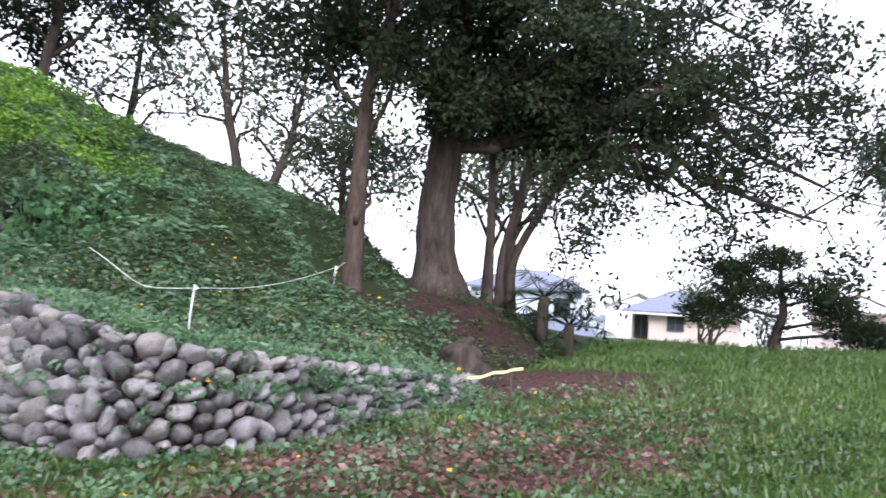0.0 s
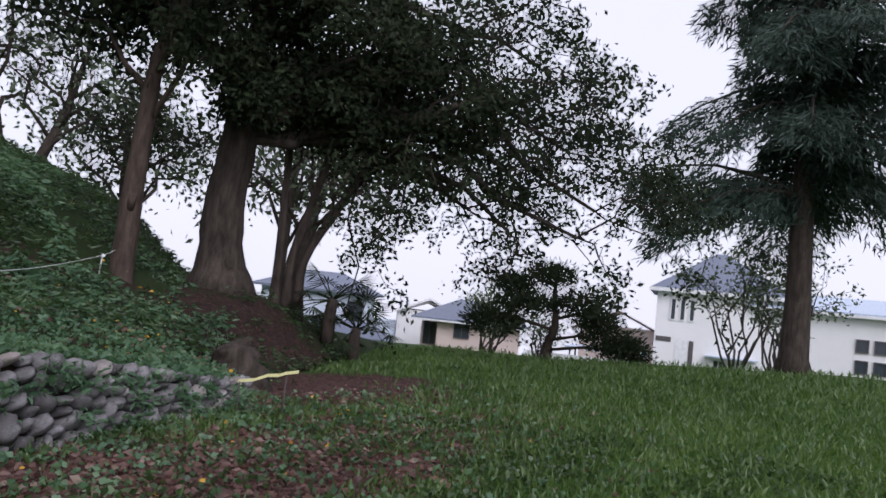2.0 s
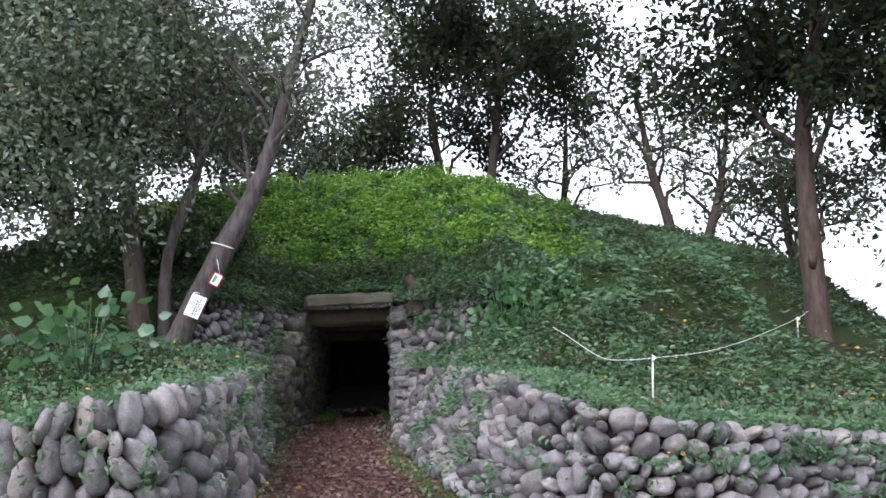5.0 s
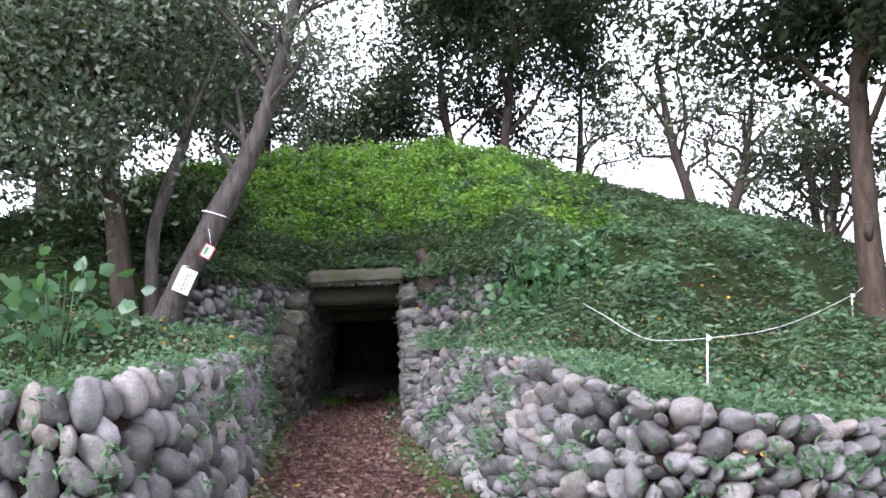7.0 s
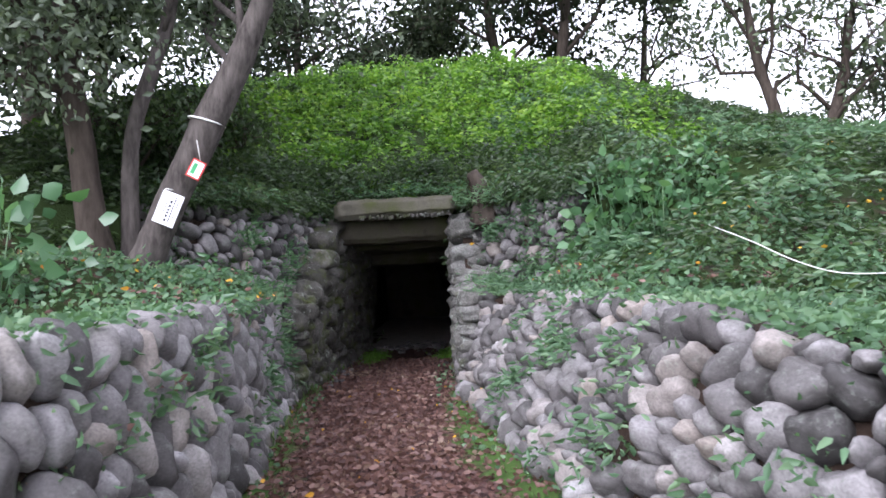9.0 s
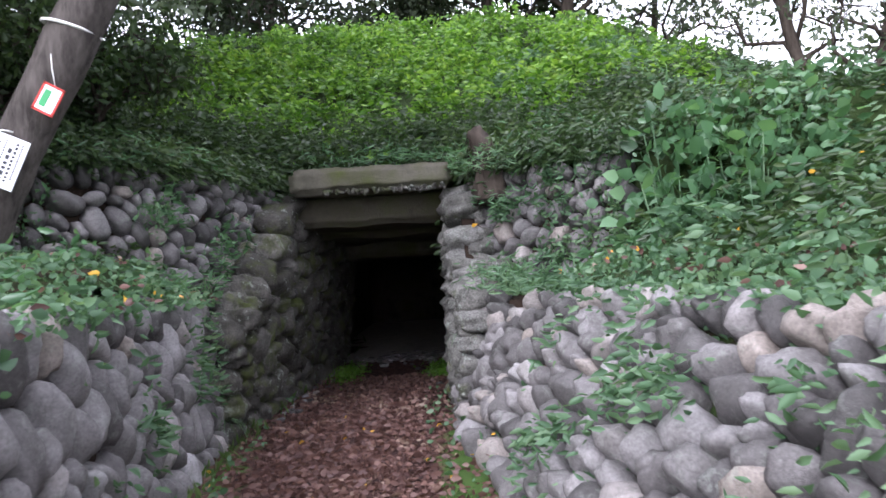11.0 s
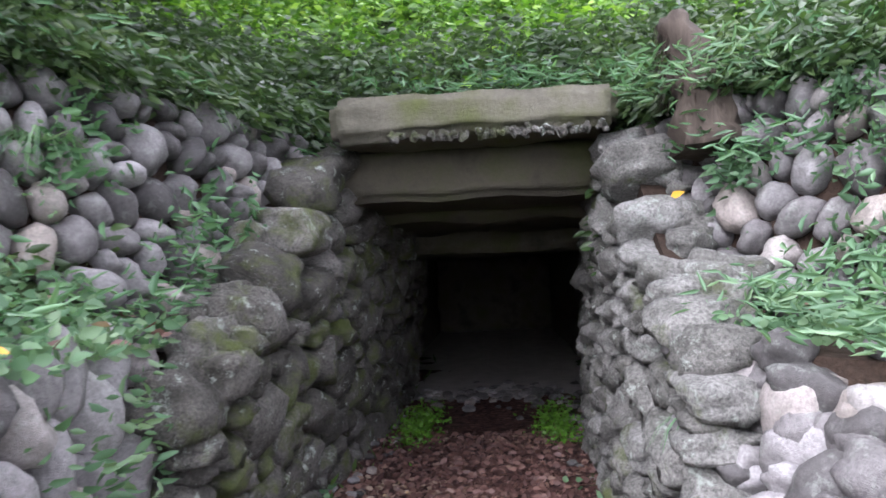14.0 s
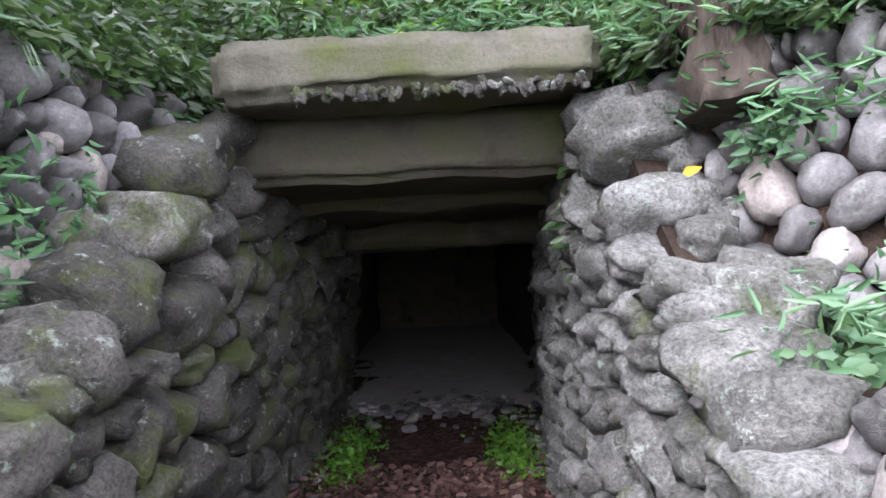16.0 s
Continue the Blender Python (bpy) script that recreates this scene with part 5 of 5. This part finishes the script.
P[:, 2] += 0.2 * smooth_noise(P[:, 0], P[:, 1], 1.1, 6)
stuff("bright_weeds", sprays("bright_weeds", P, 24, 0.34, 0.22, 0.115, LEAF_SUNLIT, 1), "dense green weeds over the entrance with sunlight in their leaf colour", "weeds")
P = scatter(-2.6, 2.2, -1.2, 1.6, 5200, lambda x, y: over_court(x, y), (0.0, 0.3))
P[:, 1] -= gen.uniform(0, 0.22, len(P))
P[:, 2] -= gen.uniform(0, 0.18, len(P))
stuff("hanging_weeds", leaves("hanging_weeds", P, up_dirs(P, -0.25), 0.08, LEAF_BLUE, 0.4, 0.25, 2, 0.3, 0.5, True), "dark weeds hanging over the capstone", "weeds")
# next two: darker leaf colour stands in for shade above the entrance
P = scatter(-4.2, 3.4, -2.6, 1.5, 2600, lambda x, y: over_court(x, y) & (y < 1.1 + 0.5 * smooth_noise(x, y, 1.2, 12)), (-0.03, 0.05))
stuff("shade_weeds", sprays("shade_weeds", P, 16, 0.3, 0.2, 0.085, LEAF_SLOPE, 8, 0.36, True), "weeds above the entrance walls with shade in their leaf colour", "weeds")
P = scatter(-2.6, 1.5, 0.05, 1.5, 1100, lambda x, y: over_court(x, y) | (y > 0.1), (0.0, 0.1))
stuff("overhanging_weeds", sprays("overhanging_weeds", P, 22, 0.5, 0.3, 0.085, LEAF_SLOPE, 9, 0.38, True), "tall weeds leaning out over the capstone with shade in their leaf colour", "weeds")
x, y = gen.uniform(2.1, 3.9, 2200), gen.uniform(-2.7, -1.5, 2200)
P = np.stack([x, y, 1.3 + gen.random(2200) * np.maximum(mound_height(x, y + 0.4) + 0.2 - 1.3, 0.1)], 1)
stuff("climbing_weeds", leaves("climbing_weeds", P, up_dirs(P, 0.0) + np.array([0, -0.8, 0]), 0.1, LEAF_BLUE, 0.55, 0.2, 10, 0.3, 0.5, True), "leafy weeds climbing the bank beside the upper wall", "weeds")
# weeds that hang over the heads of the upper walls
for line, side, cnt, seed in ((UPPER_LEFT, -1, 460, 11), (UPPER_RIGHT, 1, 240, 12)):
    at, length = along(line)
    pts = []
    for _ in range(cnt):
        p, d = at(gen.uniform(0, length))
        q = p - Vector((d.y, -d.x, 0)) * side * gen.uniform(0.05, 0.5)
        pts.append((q.x, q.y, 2.36 + gen.uniform(0.0, 0.16)))
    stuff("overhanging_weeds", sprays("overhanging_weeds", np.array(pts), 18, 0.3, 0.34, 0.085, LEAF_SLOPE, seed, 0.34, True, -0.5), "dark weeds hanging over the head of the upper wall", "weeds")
# the slopes
P = scatter(-12, 13, -6, 9.5, 9500, lambda x, y: over_court(x, y) & (np.hypot(x + 0.4, (y - 2.5) * 0.9) > 3.4 + gen.normal(0, 0.6, len(x))) & ((x > 1.8) | (x < -3)) & ~under_trees(x, y), (-0.03, 0.03))
stuff("slope_weeds", sprays("slope_weeds", P, 22, 0.22, 0.26, 0.105, LEAF_SLOPE, 3, 0.3), "grass and weeds covering the mound's slope", "weeds")
P = scatter(1.5, 9, -5.5, 4, 3500, lambda x, y: over_court(x, y) & clumpy(x, y, 1.4, 41, 0.15) & ~under_trees(x, y), (-0.03, 0.03))
stuff("slope_weeds", sprays("slope_weeds", P, 12, 0.3, 0.2, 0.13, LEAF_COVER, 7, 0.35), "patches of lighter weeds on the mound's slope", "weeds")
# terraces
P = scatter(-5.5, 8.5, -8.8, -0.6, 56000, lambda x, y: (inside(x, y, COURT) | (y < -3.5)) & clumpy(x, y, 1.1, 9, -0.45) & ~under_trees(x, y), (0.0, 0.12))
stuff("ground_cover", leaves("ground_cover", P, up_dirs(P, 0.2), 0.06, LEAF_COVER, 0.62, 0.2, 4, 0.25, 0.5, True), "low leafy ground cover on the terraces", "weeds")
P = scatter(-4.5, 6.5, -8.6, -0.6, 6500, lambda x, y: inside(x, y, COURT) & clumpy(x, y, 0.8, 19, 0.12), (0.03, 0.26))
stuff("ground_cover", leaves("ground_cover", P, up_dirs(P, 0.25), 0.095, LEAF_BLUE, 0.36, 0.25, 5, 0.3, 0.5, True), "taller bluish weeds on the terraces", "weeds")
# leaves growing out of the walls
WALLS = [(LOWER_RIGHT[2:], 1, 0.05, 0.98, right_slope, 1700, LEAF_COVER), (LOWER_LEFT[1:], -1, 0.05, 1.08, 0.16, 800, LEAF_COVER), (UPPER_RIGHT[1:], 1, 1.2, 2.4, 0.2, 1000, LEAF_COVER), (UPPER_LEFT[1:], -1, 1.15, 2.5, 0.16, 700, LEAF_BLUE)]
for k, (line, side, z0, z1, batter, cnt, mat) in enumerate(WALLS):
    at, length = along(line)
    pts, dirs = [], []
    nests = [(gen.uniform(0, length), gen.uniform(0, 1) ** 0.7, gen.uniform(0.06, 0.2)) for _ in range(int(length * 4.2))]
    for _ in range(cnt):
        s0, h0_, rad = nests[int(gen.integers(len(nests)))]
        p, d = at(s0 + gen.normal(0, rad))
        h = min(max(h0_ + gen.normal(0, rad * 0.7), 0), 1.03)
        top_z = float(wall_top(p.x)) if z0 < 1 else z1
        out = Vector((d.y, -d.x, 0)) * side
        zz = z0 + (top_z - z0) * h
        q = p + out * (0.13 - (batter(p.x, p.y) if callable(batter) else batter) * (zz - z0) + gen.uniform(-0.06, 0.06))
        pts.append((q.x, q.y, zz))
        dirs.append((out.x + gen.normal(0, 0.5), out.y + gen.normal(0, 0.5), gen.normal(0.0, 0.5)))
    stuff("wall_plants", leaves("wall_plants", np.array(pts), np.array(dirs), 0.072, mat, 0.36, 0.25, 20 + k, 0.3, 0.5, True), "small leafy weeds rooted between the wall stones", "weeds")
for k, (line, side) in enumerate([(LOWER_RIGHT[1:], 1), (LOWER_LEFT[1:], -1)]):
    at, length = along(line)
    pts = []
    for _ in range(7500):
        p, d = at(gen.uniform(0, length))
        q = p - Vector((d.y, -d.x, 0)) * side * (gen.uniform(0.05, 0.75) + (0.95 * right_slope(p.x, p.y) if side > 0 else 0.1))
        pts.append((q.x, q.y, float(wall_top(p.x)) + gen.uniform(0.0, 0.12)))
    pts = np.array(pts)
    pts = pts[clumpy(pts[:, 0], pts[:, 1], 0.6, 51 + k, -0.4)]
    stuff("edge_weeds", leaves("edge_weeds", pts, up_dirs(pts, 0.15), 0.06, LEAF_COVER, 0.48, 0.2, 30 + k, 0.25, 0.5, True), "small weeds spilling over the wall head", "weeds")


def grass_tuft(at, n, length, label, seed):
    """Long arching blades from one root."""
    rg = random.Random(seed)
    top = thing("grass_tuft", at, label, "grass", "grass tufts")
    bm = bmesh.new()
    for _ in range(n):
        a, L, w = rg.uniform(0, 6.28), length * rg.uniform(0.6, 1.1), rg.uniform(0.004, 0.008)
        u = Vector((math.cos(a), math.sin(a), 0))
        s_ = Vector((-math.sin(a), math.cos(a), 0)) * w
        prev = None
        for t in (0, 0.35, 0.7, 1.0):
            c = u * (L * 0.75 * t) + Vector((0, 0, L * (0.75 * t - 1.15 * t * t)))
            cur = [bm.verts.new(c - s_ * (1 - t * 0.85)), bm.verts.new(c + s_ * (1 - t * 0.85))]
            if prev:
                bm.faces.new((prev[0], prev[1], cur[1], cur[0]))
            prev = cur
    part("blade", bm, LEAF_COVER, top)
    return top


grass_tuft((-2.02, -1.72, 2.12), 38, 0.42, "arching green grass tuft rooted in the upper wall", 1)
grass_tuft((-1.75, -0.7, 2.45), 30, 0.4, "grass tuft on the head of the upper wall", 2)
grass_tuft((1.9, -7.95, 0.5), 30, 0.28, "grass tuft growing from the cobble wall", 3)
grass_tuft((0.64, -1.35, 0.8), 22, 0.25, "dry grass tuft between the passage stones", 4)
grass_tuft((-1.52, -1.7, 0.2), 26, 0.3, "grass tuft at the foot of the passage wall", 5)
# bamboo grass on the wall heads
for k, (cx, cy, cz, sx, sy, sz, cnt) in enumerate([(0.85, -0.15, 2.5, 0.3, 0.3, 0.1, 300), (-1.68, -0.98, 1.28, 0.08, 0.25, 0.26, 380), (-1.45, -0.15, 2.3, 0.12, 0.2, 0.05, 60), (1.3, -0.6, 2.42, 0.35, 0.3, 0.12, 520), (1.05, -1.8, 1.3, 0.18, 0.35, 0.1, 240), (1.2, -2.6, 1.22, 0.25, 0.4, 0.08, 260), (-1.75, -0.3, 2.46, 0.3, 0.4, 0.1, 420), (-2.4, -1.4, 2.5, 0.4, 0.5, 0.1, 520), (-1.95, -2.1, 1.35, 0.25, 0.5, 0.08, 420), (0.2, 0.25, 2.72, 0.7, 0.15, 0.08, 420), (0.98, -0.5, 2.1, 0.07, 0.1, 0.14, 120), (1.25, -0.85, 2.0, 0.15, 0.15, 0.16, 120)]):
    P = np.stack([gen.normal(cx, sx, cnt), gen.normal(cy, sy, cnt), cz + np.abs(gen.normal(0, sz, cnt))], 1)
    P = P[~inside(P[:, 0], P[:, 1], PASSAGE) | (P[:, 1] > 0.0)]
    stuff("bamboo_grass", leaves("bamboo_grass", P, up_dirs(P, 0.15), 0.095, LEAF_COVER if k in (3, 4, 5) else LEAF_BLUE, 0.17, 0.2, 40 + k, 0.25, 0.4, True), "clump of narrow-leaved bamboo grass on the wall head", "weeds")


def big_leaf_plant(base, n, spread, size, label, seed):
    """A clump of stalks that each carry one broad leaf."""
    rg = np.random.default_rng(seed)
    top = thing("broadleaf_plant", base, label, "plant")
    P = rg.normal(0, 1, (n, 3)) * np.array([spread, spread * 0.7, 0.28]) + np.array([0, 0, 0.42])
    bm = bmesh.new()
    for p in P[::5]:
        tube([(p[0] * 0.4, p[1] * 0.4, -0.1), (p[0] * 0.8, p[1] * 0.8, p[2] * 0.6), tuple(p)], [0.009, 0.007, 0.005], 5, bm=bm)
    part("stalk", bm, LEAF_COVER, top)
    D = P * np.array([1, 1, 0]) + np.array([0, -0.5, -0.15])
    part_mesh("foliage", leaves("foliage", P, D, size, LEAF_BLUE, 0.8, 0.16, seed, 0.35, 0.35, True), top, "broad pointed leaves")
    return top


for k, (bx, by, bz) in enumerate([(2.5, -2.1, 1.45), (2.6, -1.7, 1.85), (3.0, -2.0, 1.75), (3.5, -2.3, 1.7), (2.95, -2.5, 1.5)]):
    big_leaf_plant((bx, by, bz - 0.1), 120, 0.26, 0.15, "clump of broad bluish-green leaves beside the upper wall", 3 + k)
big_leaf_plant((-3.5, -4.6, 1.5), 110, 0.35, 0.2, "clump of broad pale green leaves on the terrace", 9)
# fallen leaves
n = 15000
y = gen.uniform(-11.5, 2.4, n)
x = gen.normal(-0.1, 0.62, n) - 0.35 * np.clip((y + 6) / 4, 0, 1)
x += 0.14 * np.maximum(-y - 5, 0) * gen.uniform(0, 2, n)
P = np.stack([x, y, np.zeros(n)], 1)
k = inside(x, y, PASSAGE) & (np.abs(x) < 2.6)
P = P[k]
P[:, 2] = lawn_height(P[:, 0], P[:, 1]) + gen.uniform(0.004, 0.03, len(P))
D = gen.normal(0, 1, P.shape) * np.array([1, 1, 0.12])
stuff("fallen_leaves", leaves("fallen_leaves", P, D, 0.06, DEAD, 0.55, 0.14, 61, 0.05, 0.4, True), "brown and orange fallen leaves on the trodden path", "leaves")
n = 9000
x, y = gen.normal(5.2, 2.4, n), gen.normal(-9.6, 1.1, n)
P = np.stack([x, y, lawn_height(x, y) + gen.uniform(0.004, 0.03, n)], 1)[inside(x, y, PASSAGE)]
D = gen.normal(0, 1, P.shape) * np.array([1, 1, 0.12])
stuff("fallen_leaves", leaves("fallen_leaves", P, D, 0.075, DEAD, 0.55, 0.12, 62, 0.05, 0.4, False), "brown fallen leaves before the low wall", "leaves")
n = 240
x, y = gen.uniform(-4, 8, n), gen.uniform(-11, -0.8, n)
k = ~((x > 0.6) & (x < 2.4) & (y > -8) & (y < -3.6))
x, y = x[k], y[k]
n = len(x)
P = np.stack([x, y, np.where(inside(x, y, PASSAGE), lawn_height(x, y), mound_height(x, y) + 0.1) + 0.03], 1)
D = gen.normal(0, 1, P.shape) * np.array([1, 1, 0.15])
stuff("yellow_leaves", leaves("yellow_leaves", P, D, 0.06, YELLOW, 0.55, 0.15, 63, 0.05, 0.4, True), "single yellow and orange leaves fallen on the green", "leaves")
P = scatter(-4.2, 7.5, -8.6, -0.8, 4200, lambda x, y: (inside(x, y, COURT) | (y < -3.5)) & (smooth_noise(x, y, 0.8, 91) > -0.1), (0.05, 0.13))
D = gen.normal(0, 1, P.shape) * np.array([1, 1, 0.2])
stuff("fallen_leaves", leaves("fallen_leaves", P, D, 0.06, DEAD, 0.5, 0.15, 64, 0.05, 0.4, True), "withered leaves caught among the weeds on the terraces", "leaves")
for x, y, z, size in ((-1.3, -0.05, 2.2, 0.11), (-1.47, -0.45, 1.74, 0.09), (-1.66, -0.86, 1.32, 0.09), (-1.5, -0.2, 2.05, 0.07), (0.82, -0.6, 1.86, 0.08)):
    leaf = tagged(new("fallen_leaf", leaves("fallen_leaf", np.array([[x, y, z]]), np.array([[0.7, -0.5, 0.1]]), size, YELLOW, 0.5, 0.15, int(size * 900), 0.1, 0.1, True)), "single yellowed leaf lying on the passage masonry", "leaf", "leaves on the masonry")
# moss, gravel and sill stones in the passage
for cx, cy in ((-1.0, 2.5), (0.36, 2.4), (-1.02, 3.2), (0.42, 3.1)):
    P = np.stack([gen.normal(cx, 0.11, 500), gen.normal(cy, 0.34, 500), np.full(500, -0.04)], 1)
    P[:, 2] = lawn_height(P[:, 0], P[:, 1]) + gen.uniform(0, 0.05, 500)
    stuff("moss", leaves("moss", P, up_dirs(P, 0.5), 0.045, MOSS, 0.6, 0.2, 70, 0.2, 0.4, False), "bright green moss and seedlings on the passage floor", "moss")
rg = random.Random(88)
for k in range(240):
    if k < 130:
        x, y, s = rg.gauss(-0.25, 0.6), rg.gauss(4.5, 0.45), rg.uniform(0.05, 0.17)
    elif k < 185:
        x, y, s = 0.6 + rg.gauss(0, 0.12), rg.uniform(0.4, 4.4), rg.uniform(0.04, 0.11)
    else:
        x, y, s = -1.32 + rg.gauss(0, 0.1), rg.uniform(-0.8, 4.4), rg.uniform(0.04, 0.11)
    st = tagged(new("loose_stone", COBBLES[6 + k % 6]), "grey pebble lying on the passage floor", "stone", "loose stones")
    st.matrix_basis = pose(x, y, float(lawn_height(x, y)) + s * 0.18, 0, 0, rg.uniform(0, 360)) @ Matrix.Diagonal((s, s * 0.8, s * 0.5, 1))
# grass on the lawn
n = 230000
r = 0.1 + 23 * gen.random(n) ** 1.25 * (1 + 0.12 * gen.random(n))
a = np.where(gen.random(n) < 0.6, gen.normal(0.85, 0.8, n), gen.uniform(-math.pi, math.pi, n))
x, y = 0.8 + r * np.sin(a), -14.4 + r * np.cos(a)
lit = litter_ground(x, y)
k = inside(x, y, PASSAGE) & (gen.random(n) > lit * 1.1) & (np.abs(x) + (y < -8.6) * 9 > 1.2) & (gen.random(n) < np.clip((24 - r) / 7, 0, 1))
P = np.stack([x, y, lawn_height(x, y)], 1)[k]
D = gen.normal(0, 0.45, P.shape)
D[:, 2] = 1
sz = 0.05 + 0.035 * gen.random(len(P)) + 0.004 * np.hypot(P[:, 0], P[:, 1] + 14)
stuff("lawn_grass", leaves("lawn_grass", P, D, sz, GRASS, 0.22, 0.1, 80, 0.2, 0.4, False), "short grass blades and clover of the lawn", "grass")
n = 26000
x, y = gen.normal(2.5, 3.6, n), -7.4 - np.abs(gen.normal(0, 2.4, n))
k = inside(x, y, PASSAGE) & clumpy(x, y, 0.9, 29, -0.05) & (gen.random(n) > 0.55 * litter_ground(x, y)) & (np.abs(x - 0.3) > 0.9)
P = np.stack([x, y, lawn_height(x, y) + gen.uniform(0, 0.07, n)], 1)[k]
stuff("clover", leaves("clover", P, up_dirs(P, 0.1), 0.055, LEAF_COVER, 0.8, 0.15, 81, 0.2, 0.4, False), "low clover and small weeds at the foot of the wall", "weeds")
n = 30000
r, a = 2.0 + 6.5 * gen.random(n), gen.normal(0.85, 0.5, n)
x, y = 0.8 + r * np.sin(a), -14.4 + r * np.cos(a)
k = inside(x, y, PASSAGE) & clumpy(x, y, 1.2, 33, 0.0) & (gen.random(n) > 0.6 * litter_ground(x, y))
P = np.stack([x, y, lawn_height(x, y) + gen.uniform(0.01, 0.08, n)], 1)[k]
stuff("clover", leaves("clover", P, up_dirs(P, 0.1), 0.05, LEAF_SLOPE, 0.85, 0.15, 83, 0.2, 0.4, False), "patches of clover and broad weeds in the lawn", "weeds")
n = 2600
x, y = gen.uniform(-1.7, 1.5, n), gen.uniform(-8, 1.0, n)
edge = np.minimum(polyline_distance(x, y, LOWER_RIGHT), polyline_distance(x, y, LOWER_LEFT))
k = inside(x, y, PASSAGE) & (edge < 0.4) & clumpy(x, y, 0.7, 31, 0.0)
P = np.stack([x, y, lawn_height(x, y) + gen.uniform(0, 0.08, n)], 1)[k]
stuff("clover", leaves("clover", P, up_dirs(P, 0.1), 0.06, LEAF_COVER, 0.6, 0.15, 82, 0.2, 0.4, True), "small weeds along the foot of the passage walls", "weeds")
